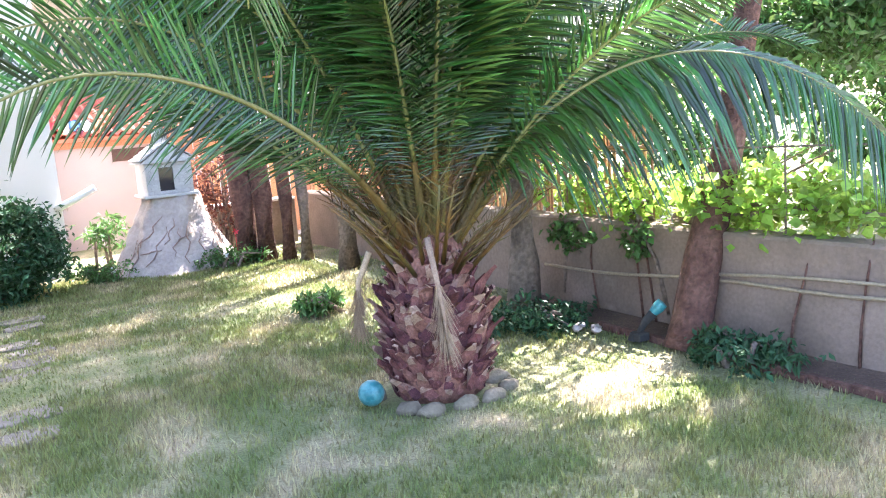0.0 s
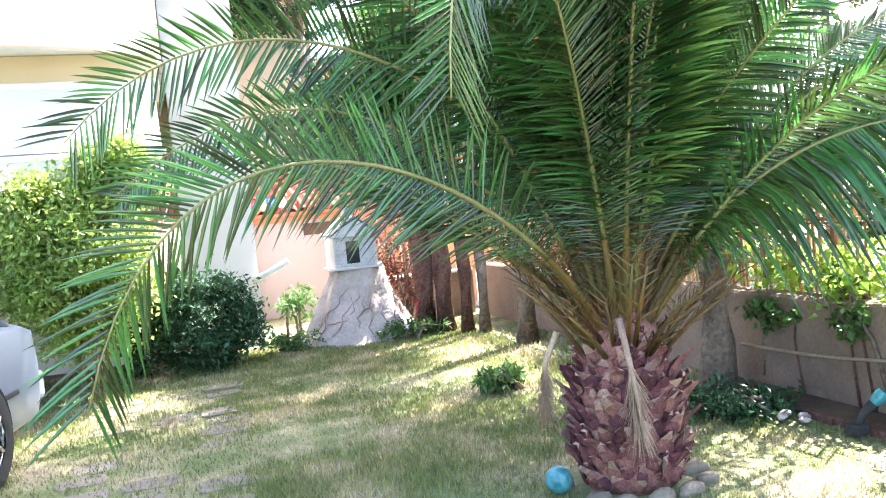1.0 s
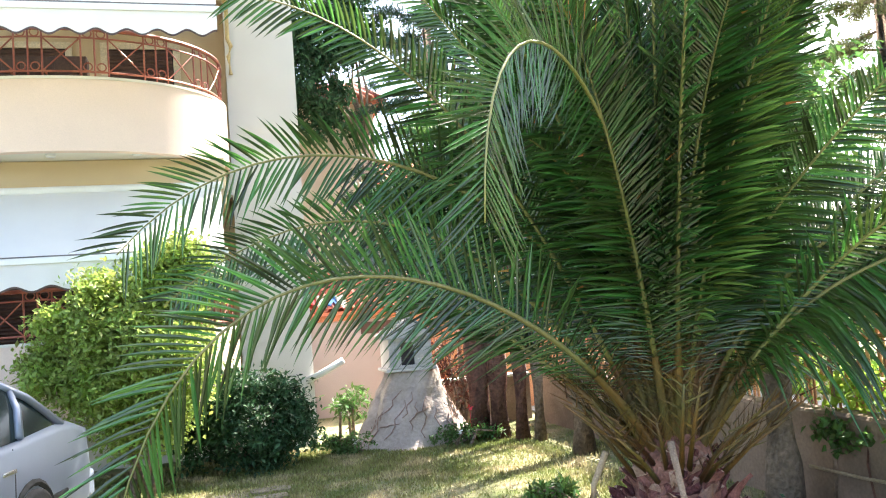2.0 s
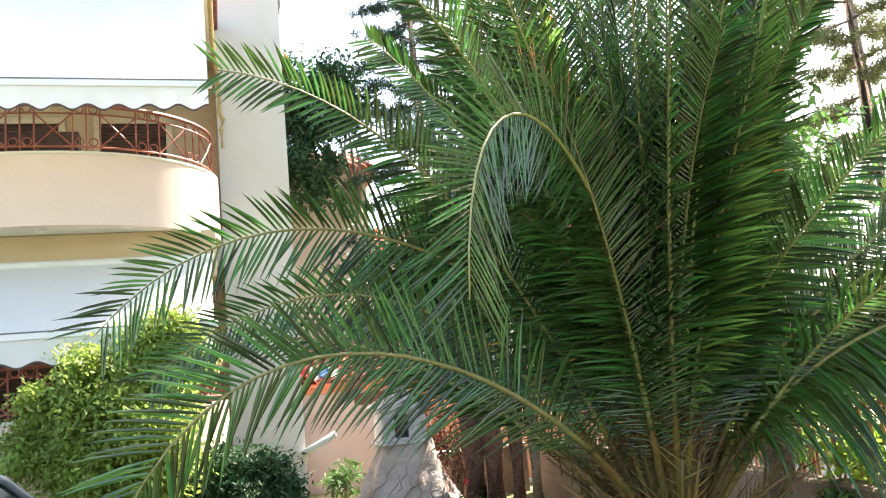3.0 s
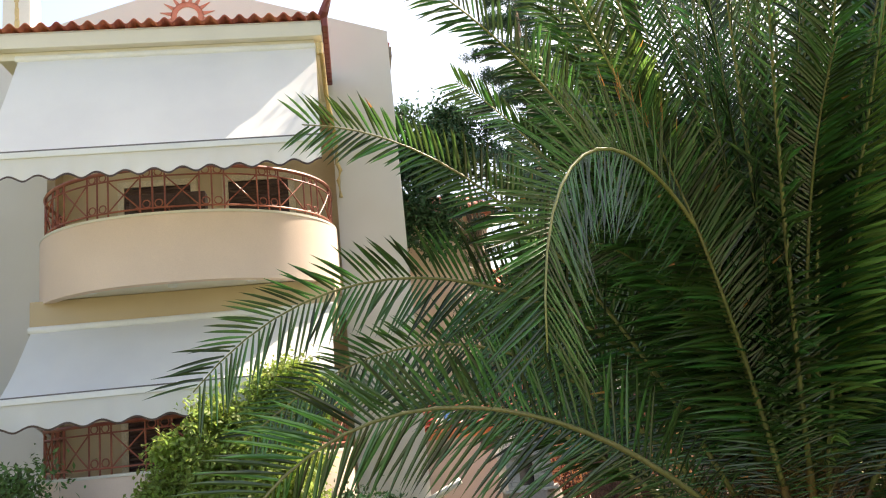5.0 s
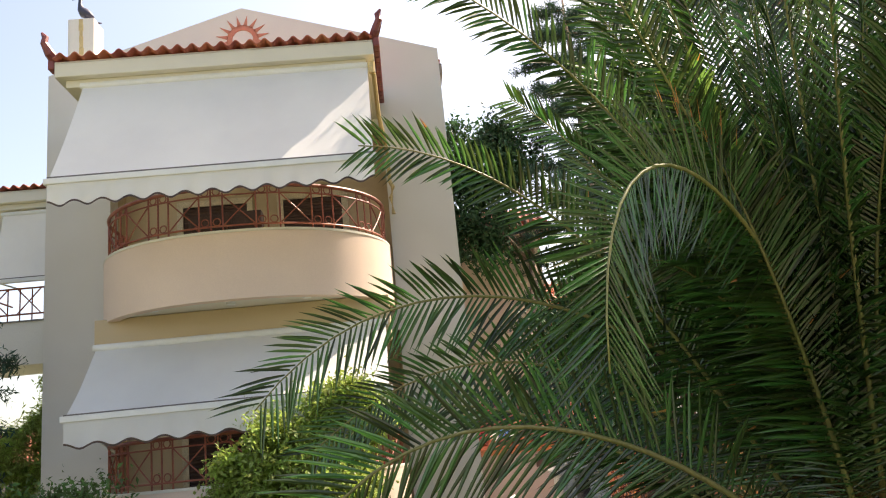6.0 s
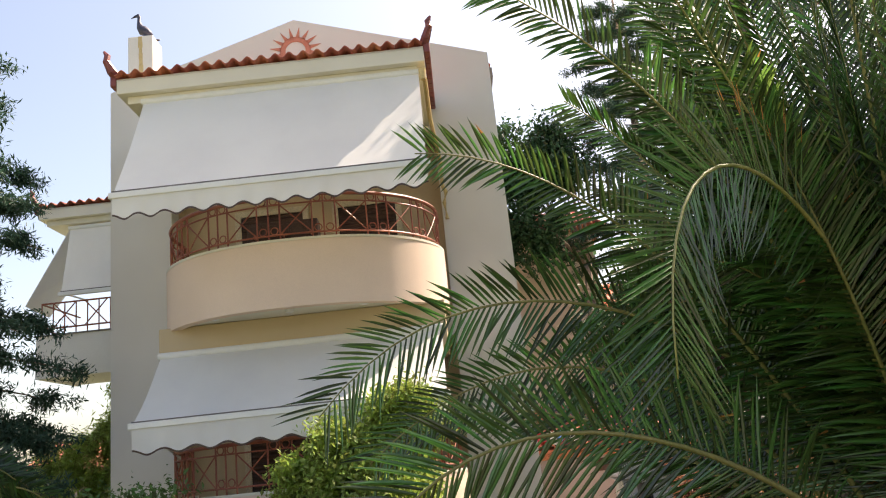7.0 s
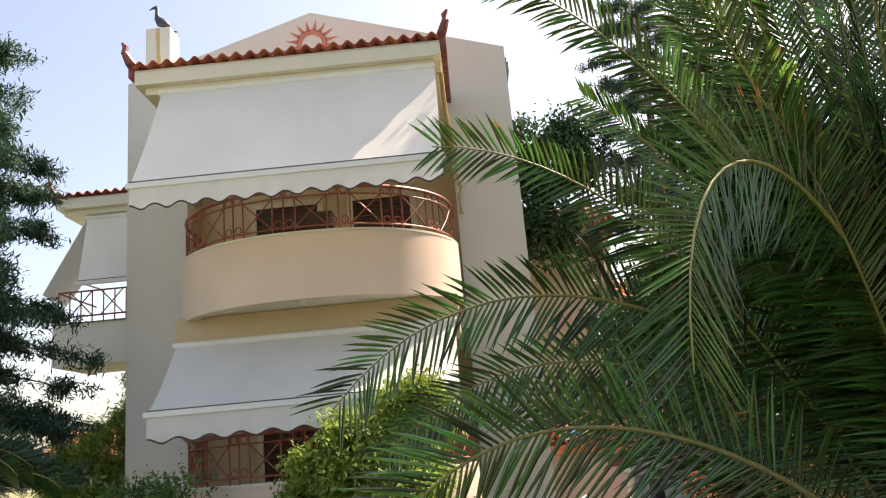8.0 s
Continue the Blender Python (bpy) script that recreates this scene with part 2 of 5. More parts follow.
def ngon_prism(bm, pts, d):
    """A flat outline (3D points) pushed along d."""
    a = [bm.verts.new(p) for p in pts]
    b = [bm.verts.new(Vector(p) + Vector(d)) for p in pts]
    bm.faces.new(a)
    bm.faces.new(b[::-1])
    for i in range(len(a)):
        j = (i + 1) % len(a)
        bm.faces.new((a[j], a[i], b[i], b[j]))
    bmesh.ops.recalc_face_normals(bm, faces=bm.faces[:])
    return bm


def blob(bm, at, size, rough=0.25, sub=2, seed=0, squash=0.6):
    """An uneven stone."""
    vs = bmesh.ops.create_icosphere(bm, subdivisions=sub, radius=1)["verts"]
    for v in vs:
        k = 1 + rough * noise.noise(v.co * 1.3 + Vector((seed * 3.1, seed * 1.7, 0)))
        v.co = Vector((v.co.x * size[0] * k, v.co.y * size[1] * k, v.co.z * size[2] * k)) + Vector(at)
    return bm


def leaf_mesh(name, spots, n, size, mat, rs, spread=0.25, aspect=0.45, flat=0.3, shapes=None):
    """Many folded leaves scattered round clump centres (spots: array of x, y, z, radius)."""
    spots = np.asarray(spots, float)
    idx = rs.randint(0, len(spots), n)
    c = spots[idx, :3] + rs.normal(size=(n, 3)) * spots[idx, 3:4] * np.array([1, 1, 0.8]) * 0.6
    d = rs.normal(size=(n, 3)) + np.array([0, 0, -0.25])
    d /= np.linalg.norm(d, axis=1, keepdims=True)
    up = rs.normal(size=(n, 3)) * 0.7 + np.array([0, 0, 1.0])
    s = np.cross(d, up)
    s /= np.linalg.norm(s, axis=1, keepdims=True) + 1e-9
    nn = np.cross(s, d)
    ln = size * (0.6 + 0.8 * rs.rand(n, 1))
    w = ln * aspect * 0.5
    v = np.empty((n, 4, 3))
    v[:, 0] = c
    v[:, 1] = c + d * ln * 0.45 + s * w + nn * w * flat
    v[:, 2] = c + d * ln
    v[:, 3] = c + d * ln * 0.45 - s * w + nn * w * flat
    f = np.arange(n)[:, None] * 4
    tri = np.concatenate([f + [0, 1, 2], f + [0, 2, 3]], 1).reshape(-1, 3)
    me = bpy.data.meshes.new(name)
    me.from_pydata(v.reshape(-1, 3).tolist(), [], tri.tolist())
    me.materials.append(M[mat])
    return me


def clumps(rs, centre, radii, n, r=(0.2, 0.4), shell=0.5):
    """Clump centres inside an ellipsoid, more of them near its skin."""
    d = rs.normal(size=(n, 3))
    d /= np.linalg.norm(d, axis=1, keepdims=True)
    k = shell + (1 - shell) * rs.rand(n, 1) ** 0.5
    k *= 0.85 + 0.3 * rs.rand(n, 1)
    p = np.array(centre) + d * k * np.array(radii)
    return np.concatenate([p, rs.uniform(r[0], r[1], (n, 1))], 1)


def bezier(p, u):
    a, b, c, d = p
    return a * (1 - u) ** 3 + b * 3 * u * (1 - u) ** 2 + c * 3 * u * u * (1 - u) + d * u ** 3


# ---- ground ----


def ground_sheet():
    bm = bmesh.new()
    xs = [-400, -60, -15] + [-8 + 0.35 * i for i in range(45)] + [15, 60, 400]
    ys = [-400, -60, -10] + [0 + 0.35 * i for i in range(52)] + [30, 80, 400]
    grid = [[bm.verts.new((x, y, (0.025 * noise.noise(Vector((x * 0.8, y * 0.8, 0))) - 0.02) if abs(x) < 12 and 0 <= y < 20 else -0.02)) for x in xs] for y in ys]
    for r0, r1 in zip(grid, grid[1:]):
        for k in range(len(xs) - 1):
            bm.faces.new((r0[k], r0[k + 1], r1[k + 1], r1[k]))
    return solid("ground", bm, "soil", "lawn ground with dry thatch and soil patches", "ground", kind="structure", smooth=True)


ground_sheet()


def grass_patch():
    rs = np.random.RandomState(5)
    n = 150000
    x = rs.uniform(-1.2, 4.75, n)
    y = 4.6 + 9.4 * rs.rand(n) ** 1.25
    keep = (np.sin(x * 2.1 + 1.3 * np.sin(y * 1.1)) * np.sin(y * 1.7 + x) + rs.rand(n) * 1.6 > 0.05)
    keep &= ~((x < 0.75) & (y > 8.2) & (y < 12.6) & (rs.rand(n) < 0.5))
    keep &= ~((x > 4.1) & (rs.rand(n) < 0.75))
    keep &= ~((np.hypot(x - 2.8, y - 7.25) < 0.42))
    keep &= ~((np.hypot(x - 2.75, y - 13.8) < 0.65))
    x, y = x[keep], y[keep]
    n = len(x)
    h = rs.uniform(0.012, 0.034, n) * (0.7 + 0.5 * np.sin(x * 1.3) * np.sin(y * 0.9 + 1))
    a = rs.uniform(0, 2 * np.pi, n)
    w = rs.uniform(0.003, 0.006, n) * (1 + (y - 4.6) * 0.12)
    lean = rs.normal(size=(n, 2)) * 0.6
    v = np.zeros((n, 3, 3))
    v[:, 0] = np.stack([x - w * np.cos(a), y - w * np.sin(a), np.full(n, -0.025)], 1)
    v[:, 1] = np.stack([x + w * np.cos(a), y + w * np.sin(a), np.full(n, -0.025)], 1)
    v[:, 2] = np.stack([x + lean[:, 0] * h, y + lean[:, 1] * h, np.abs(h)], 1)
    me = bpy.data.meshes.new("grass")
    me.from_pydata(v.reshape(-1, 3).tolist(), [], np.arange(n * 3).reshape(-1, 3).tolist())
    me.materials.append(M["grass"])
    tagged(new("grass", me), "short half-dry lawn grass on the garden ground", "grass", kind="stuff")


grass_patch()

# ---- the house ----
FY = 14.40
house = thing("apartment_house", (-1.3, 18, 0), "white three-storey house with red tiled canopy and white awnings", "house")


def wall_with_holes(x0, x1, z0, z1, y0, y1, holes, peak=None):
    """A wall along x between y0 and y1, built of butted blocks round rectangular openings."""
    bm = bmesh.new()
    xs = sorted({x0, x1, *[h[0] for h in holes], *[h[1] for h in holes]})
    zs = sorted({z0, z1, *[h[2] for h in holes], *[h[3] for h in holes]})
    for a, b in zip(xs, xs[1:]):
        for c, d in zip(zs, zs[1:]):
            if any(h[0] <= a and b <= h[1] and h[2] <= c and d <= h[3] for h in holes):
                continue
            box(bm, a, b, y0, y1, c, d)
    if peak:
        ngon_prism(bm, [(x0, y0, z1), (x1, y0, z1), (peak[0], y0, peak[1])], (0, y1 - y0, 0))
    bmesh.ops.remove_doubles(bm, verts=bm.verts[:], dist=0.0005)
    return bm


LOG0, LOG1 = -3.26, 0.66
part("wall", wall_with_holes(-4.15, 1.59, -0.1, 7.66, FY, FY + 0.3, [(LOG0, LOG1, 0.75, 3.45), (LOG0, LOG1, 3.80, 6.50)], (-1.31, 8.56)), "plaster", house, "white plastered gable wall")
bm = bmesh.new()
box(bm, -4.15, -3.9, FY + 0.3, 22, -0.1, 7.6)
box(bm, 1.34, 1.59, FY + 0.3, 22, -0.1, 7.6)
box(bm, -4.15, 1.59, 22, 22.3, -0.1, 7.6)
part("side_wall", bm, "plaster", house)
bm = bmesh.new()
ngon_prism(bm, [(-4.2, FY + 0.3, 7.62), (1.64, FY + 0.3, 7.62), (-1.31, FY + 0.3, 8.5)], (0, 7.9, 0))
part("roof", bm, "terracotta", house)
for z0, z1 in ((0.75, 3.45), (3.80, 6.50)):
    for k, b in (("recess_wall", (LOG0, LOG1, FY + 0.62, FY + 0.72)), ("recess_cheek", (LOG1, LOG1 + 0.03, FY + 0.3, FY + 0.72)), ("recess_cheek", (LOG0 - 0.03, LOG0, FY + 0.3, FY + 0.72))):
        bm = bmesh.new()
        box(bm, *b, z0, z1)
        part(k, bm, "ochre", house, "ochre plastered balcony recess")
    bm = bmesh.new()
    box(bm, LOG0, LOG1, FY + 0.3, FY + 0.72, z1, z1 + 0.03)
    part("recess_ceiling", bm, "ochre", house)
bm = bmesh.new()
box(bm, 1.52, 1.66, FY + 0.35, 21, 7.42, 7.58)
part("gutter", bm, "blackedge", house)

# chimney with its stain
bm = bmesh.new()
box(bm, -4.03, -3.63, 14.75, 15.15, 7.5, 8.79, 0.015)
chimney = part("chimney", bm, "plaster", house, "square white chimney with a rust streak")
bm = bmesh.new()
for k in range(9):
    w = 0.03 + 0.012 * noise.noise(Vector((k * 0.7, 0, 0)))
    box(bm, -3.83 - w + 0.02 * k / 9, -3.83 + w + 0.02 * k / 9, 14.746, 14.752, 8.78 - 0.1 * (k + 1), 8.78 - 0.1 * k - 0.001)
part("stain", bm, "brass", chimney, "rust brown water stain")

# sun motif on the gable
bm = bmesh.new()
SX, SZ = -1.305, 8.03
for k in range(28):
    a0, a1 = 2 * math.pi * k / 28, 2 * math.pi * (k + 1) / 28
    q = [(SX + r * math.cos(a), FY - 0.012, SZ + r * math.sin(a)) for r, a in ((0.155, a0), (0.235, a0), (0.235, a1), (0.155, a1))]
    ngon_prism(bm, q, (0, 0.02, 0))
motif = part("sun_motif", bm, "sunmotif", house, "red painted sun relief")
for k in range(16):
    a = 2 * math.pi * (k + 0.5) / 16
    bm = bmesh.new()
    t = 0.085
    q = [(SX + r * math.cos(b), FY - 0.012, SZ + r * math.sin(b)) for r, b in ((0.225, a - t * 1.6), (0.40, a), (0.225, a + t * 1.6))]
    ngon_prism(bm, q, (0, 0.02, 0))
    part("ray", bm, "sunmotif", motif)


def tile_mesh(length, pitch=0.1726, rise=0.031, thick=0.014):
    """One S-shaped clay pantile lying along +y: a crest between two half troughs, open at the eave end."""
    bm = bmesh.new()
    n = 12
    rows = []
    for j, y in enumerate((0, length)):
        for dz in (thick, 0.0):
            rows.append([bm.verts.new((pitch * (k / n - 0.5), y, rise * (1 - math.cos(2 * math.pi * k / n)) + dz)) for k in range(n + 1)])
    o0, i0, o1, i1 = rows
    for k in range(n):
        bm.faces.new((o0[k], o0[k + 1], o1[k + 1], o1[k]))
        bm.faces.new((i0[k], i1[k], i1[k + 1], i0[k + 1]))
        bm.faces.new((o0[k], i0[k], i0[k + 1], o0[k + 1]))
    return mesh_of("tile", bm, "terracotta", True)


TILE = tile_mesh(0.46)


def canopy(owner, x0, x1, y0, y1, z, rise, name="canopy"):
    """A tiled canopy: slab, cornice steps, verges and clay corner ornaments, with its tiles as pieces."""
    bm = bmesh.new()
    box(bm, x0, x1, y0, y1, z - 0.21, z - 0.03, 0.008)
    box(bm, x0 + 0.10, x1 - 0.10, y0 + 0.10, y1, z - 0.31, z - 0.212, 0.006)
    ngon_prism(bm, [(x0, y0, z - 0.029), (x0, y1, z - 0.029), (x0, y1, z + rise), (x0, y0 + 0.02, z)], (x1 - x0, 0, 0))
    c = part(name, bm, "trim", owner, "cream cornice canopy with red clay tiles")
    n = max(2, round((x1 - x0) / 0.1726))
    slope = math.degrees(math.atan2(rise, y1 - y0))
    rows_n = int((y1 - y0) / 0.42) + 1
    for j in range(rows_n):
        for i in range(n):
            x = x0 + (i + 0.5) * (x1 - x0) / n
            y = y0 - 0.06 + 0.42 * j
            ob = new("tile", TILE)
            attach(ob, c)
            ob.matrix_basis = pose(x, y, z + 0.005 + rise * (0.42 * j) / (y1 - y0), slope + 1.5, random.uniform(-0.6, 0.6), random.uniform(-0.8, 0.8))
    for x, s in ((x0, -1), (x1, 1)):
        bm = bmesh.new()
        for k in range(int((y1 - y0) / 0.16)):
            y = y0 + 0.16 * k
            box(bm, x + 0.045 * s - 0.04, x + 0.045 * s + 0.04, y, y + 0.15, z - 0.10 + rise * 0.16 * k / (y1 - y0), z + 0.09 + rise * 0.16 * k / (y1 - y0), 0.02)
        part("verge", bm, "maroon", c, "dark red verge tiles")
        bm = bmesh.new()
        tube(bm, [(x, y0 + 0.1, z + 0.02), (x + s * 0.05, y0 - 0.02, z + 0.10), (x + s * 0.10, y0 - 0.06, z + 0.22), (x + s * 0.09, y0 - 0.05, z + 0.30), (x + s * 0.13, y0 - 0.06, z + 0.36)], [0.07, 0.06, 0.045, 0.04, 0.015], 8)
        part("ornament", bm, "maroon", c, "curled dark clay corner ornament")
    return c


canopy(house, -3.20, 0.64, 12.40, FY, 6.795, 0.10)


def window(owner, x0, x1, z0, z1, y):
    """A shuttered balcony door in a cream frame."""
    bm = bmesh.new()
    for a, b, c, d in ((x0 - 0.09, x0, z0, z1), (x1, x1 + 0.09, z0, z1), (x0 - 0.09, x1 + 0.09, z1, z1 + 0.09)):
        box(bm, a, b, y - 0.06, y - 0.002, c, d, 0.006)
    w = part("window", bm, "framewood", owner, "cream framed balcony window with dark shutter")
    bm = bmesh.new()
    box(bm, x0, x1, y - 0.03, y - 0.012, z0, z1)
    part("pane", bm, "darkglass", w)
    bm = bmesh.new()
    rows = []
    n = int((z1 - z0) / 0.026)
    for k in range(n + 1):
        z = z0 + 0.01 + (z1 - z0 - 0.02) * k / n
        yy = y - (0.050 if k % 2 else 0.036)
        rows.append((bm.verts.new((x0 + 0.01, yy, z)), bm.verts.new((x1 - 0.01, yy, z))))
    for p, q in zip(rows, rows[1:]):
        bm.faces.new((p[0], p[1], q[1], q[0]))
    part("shutter", bm, "shutter", w, "brown slatted shutter")


for zf in (0.98, 3.93):
    window(house, -2.40, -1.46, zf, zf + 1.72, FY + 0.62)
    window(house, -0.92, -0.05, zf, zf + 1.72, FY + 0.62)


def bow(x0, x1, yend, yfront, n=40):
    """Points of a bowed balcony edge, wall to wall."""
    pts = [(x0, FY - 0.02)]
    cx, hw = (x0 + x1) / 2, (x1 - x0) / 2
    for k in range(n + 1):
        a = math.pi * (1 - k / n)
        c, s = math.cos(a), math.sin(a)
        pts.append((cx + hw * math.copysign(abs(c) ** 0.9, c), yend - (yend - yfront) * abs(s)))
    pts.append((x1, FY - 0.02))
    return pts


def bow_wall(bm, pts, z0, z1, thick):
    n = len(pts)
    ring = []
    for i, (x, y) in enumerate(pts):
        a, b = Vector(pts[max(i - 1, 0)]), Vector(pts[min(i + 1, n - 1)])
        d = (b - a).normalized()
        nin = Vector((-d.y, d.x)) * thick
        q = [bm.verts.new((x, y, z0)), bm.verts.new((x, y, z1)), bm.verts.new((x + nin.x, y + nin.y, z1)), bm.verts.new((x + nin.x, y + nin.y, z0))]
        ring.append(q)
    for p, q in zip(ring, ring[1:]):
        for k in range(4):
            bm.faces.new((p[k], p[(k + 1) % 4], q[(k + 1) % 4], q[k]))
    bm.faces.new(ring[0][::-1])
    bm.faces.new(ring[-1])
    bmesh.ops.recalc_face_normals(bm, faces=bm.faces[:])


def bar(bm, a, b, r=0.011, n=6):
    tube(bm, [a, b], r, n)


def balcony(owner, zs, zt, zr):
    """A bowed balcony: soffit slab, solid parapet, and a wrought rail of uprights, crosses and rings."""
    edge = bow(-3.10, 0.63, 13.95, 12.47, 110)
    bm = bmesh.new()
    ngon_prism(bm, [(x, y, zs) for x, y in bow(-3.04, 0.57, 13.95, 12.53)], (0, 0, 0.16))
    b = part("balcony", bm, "trim", owner, "bowed peach balcony with rust red railing")
    bm = bmesh.new()
    bow_wall(bm, edge, zs - 0.04, zt, 0.12)
    part("parapet", bm, "peach", b, "curved peach parapet")
    bm = bmesh.new()
    bow_wall(bm, [(x, y - 0.012) for x, y in edge], zt, zt + 0.03, 0.15)
    part("coping", bm, "trim", b)
    for sx in (-2.2, -1.3, -0.4):
        bm = bmesh.new()
        tube(bm, [(sx, 12.85, zs - 0.03), (sx, 12.85, zs - 0.001)], [0.05, 0.06], 12)
        part("spotlight", bm, "alu", b, "small round soffit lamp")
    inner = bow(-3.04, 0.57, 13.95, 12.53, 64)
    # equal steps along the edge
    acc = [0.0]
    for p, q in zip(inner, inner[1:]):
        acc.append(acc[-1] + math.dist(p, q))

    def at(s):
        s = min(max(s, 0), acc[-1] - 1e-6)
        i = max(k for k in range(len(acc)) if acc[k] <= s)
        f = (s - acc[i]) / (acc[i + 1] - acc[i])
        return (inner[i][0] + f * (inner[i + 1][0] - inner[i][0]), inner[i][1] + f * (inner[i + 1][1] - inner[i][1]))

    bm = bmesh.new()
    for z, r in ((zr, 0.024), (zr - 0.10, 0.010), (zt + 0.10, 0.012)):
        tube(bm, [(*at(acc[-1] * k / 60), z) for k in range(61)], r, 6)
    rail = part("railing", bm, "rail", b, "rust red wrought iron railing")
    bays = 9
    step = acc[-1] / bays
    for k in range(bays):
        s0 = k * step
        for o in (0.0, 0.14, 0.28):
            bm = bmesh.new()
            x, y = at(s0 + o)
            bar(bm, (x, y, zt + 0.02), (x, y, zr), 0.011)
            part("upright", bm, "rail", rail)
        for o in (0.07, 0.21):
            x, y = at(s0 + o)
            dx = Vector((*at(s0 + o + 0.02), 0)) - Vector((x, y, 0))
            dx.normalize()
            for zc in (zr - 0.05, zt + 0.155):
                bm = bmesh.new()
                pts = [Vector((x, y, zc)) + dx * 0.045 * math.cos(w) + Vector((0, 0, 0.045 * math.sin(w))) for w in [2 * math.pi * i / 10 for i in range(11)]]
                tube(bm, pts, 0.008, 5, False)
                part("ring", bm, "rail", rail)
        for zz in ((zt + 0.10, zr - 0.10), (zr - 0.10, zt + 0.10)):
            bm = bmesh.new()
            n = 6
            tube(bm, [(*at(s0 + 0.28 + (step - 0.28) * i / n), zz[0] + (zz[1] - zz[0]) * i / n) for i in range(n + 1)], 0.009, 5)
            part("cross_bar", bm, "rail", rail)
    return b


upper_balcony = balcony(house, 3.74, 4.49, 5.07)
bm = bmesh.new()
box(bm, -1.72, -0.86, 12.66, 12.84, 4.56, 4.80, 0.012)
for k in range(5):
    box(bm, -1.70 + 0.17 * k, -1.55 + 0.17 * k, 12.648, 12.659, 4.60, 4.76, 0.004)
trough = part("planter", bm, "shutter", upper_balcony, "dark brown trough hung inside the railing")
bm = bmesh.new()
for k in range(3):
    box(bm, -1.62 + 0.34 * k, -1.60 + 0.34 * k, 12.54, 12.66, 4.59, 4.61)
part("bracket", bm, "rail", trough)
balcony(house, 0.90, 1.65, 2.22)


def awning(owner, x0, x1, top, bar_at, drop, waves, seed):
    """A drop-arm awning: stretched canvas, front bar and a scalloped valance."""
    rs = random.Random(seed)
    (ya, za), (yb, zb) = top, bar_at
    bm = bmesh.new()
    nx, ny = 40, 10
    g = []
    for j in range(ny + 1):
        v = j / ny
        g.append([bm.verts.new((x0 + (x1 - x0) * i / nx, ya + (yb - ya) * v + 0.008 * noise.noise(Vector((i * 0.35, v * 2, seed))), za + (zb - za) * v - 0.05 * math.sin(math.pi * v))) for i in range(nx + 1)])
    for r0, r1 in zip(g, g[1:]):
        for i in range(nx):
            bm.faces.new((r0[i], r0[i + 1], r1[i + 1], r1[i]))
    a = part("awning", bm, "awning", owner, "lowered white canvas awning with scalloped valance", True)
    bm = bmesh.new()
    box(bm, x0 - 0.04, x1 + 0.04, yb - 0.035, yb + 0.035, zb - 0.045, zb + 0.025, 0.01)
    part("front_bar", bm, "alu", a, "white aluminium front bar")
    bm = bmesh.new()
    box(bm, x0, x1, yb - 0.03, yb - 0.012, zb + 0.026, zb + 0.040)
    part("seam", bm, "blackedge", a, "dark seam above the front bar")
    bm = bmesh.new()
    tube(bm, [(x0 - 0.03, ya + 0.02, za + 0.03), (x1 + 0.03, ya + 0.02, za + 0.03)], 0.045, 12)
    part("roller", bm, "alu", a)
    bm = bmesh.new()
    n = 160
    prev = None
    for i in range(n + 1):
        u = i / n
        x = x0 + (x1 - x0) * u
        ph = u * waves
        low = zb - drop + 0.027 * math.cos(2 * math.pi * ph)
        yy = yb - 0.012 + 0.012 * noise.noise(Vector((i * 0.12, 3, seed)))
        cur = (bm.verts.new((x, yb - 0.02, zb - 0.03)), bm.verts.new((x, yy, (zb + low) / 2)), bm.verts.new((x, yy + 0.015 * math.sin(ph * 6.28), low + 0.022)), bm.verts.new((x, yy + 0.016 * math.sin(ph * 6.28), low)))
        if prev:
            for k in range(3):
                f = bm.faces.new((prev[k], cur[k], cur[k + 1], prev[k + 1]))
                f.material_index = 1 if k == 2 else 0
        prev = cur
    part("valance", bm, ["awning", "shutter"], a, "scalloped valance with dark piped hem", True)
    for x in (x0 + 0.05, x1 - 0.05):
        bm = bmesh.new()
        bar(bm, (x, ya + 0.5, za - 1.2), (x, yb + 0.03, zb), 0.015)
        part("arm", bm, "alu", a)


awning(house, -2.90, 0.55, (12.50, 6.47), (11.60, 4.965), 0.27, 12, 1)
awning(house, -2.99, 0.50, (13.17, 3.36), (12.30, 2.525), 0.31, 10, 2)
# added block that fills the ochre zone under the soffit, depth guessed
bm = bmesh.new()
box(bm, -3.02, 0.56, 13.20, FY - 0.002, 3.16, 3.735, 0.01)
part("ochre_band", bm, "ochre", house, "added ochre band under the balcony")
# small wall lamp and downpipe at the corner of the recess
bm = bmesh.new()
tube(bm, [(0.60, 12.45, 6.50), (0.60, 12.45, 6.36)], [0.05, 0.035], 10)
part("lamp", bm, "brass", house, "small brass corner lamp")
bm = bmesh.new()
tube(bm, [(0.62, 12.52, 6.40), (0.63, 13.3, 6.2), (0.70, 14.33, 6.0), (0.70, 14.34, 5.6), (0.74, 14.34, 5.5), (0.70, 14.34, 5.35), (0.72, 14.34, 5.1)], 0.03, 8)
part("downpipe", bm, "brass", house, "yellowed downpipe")

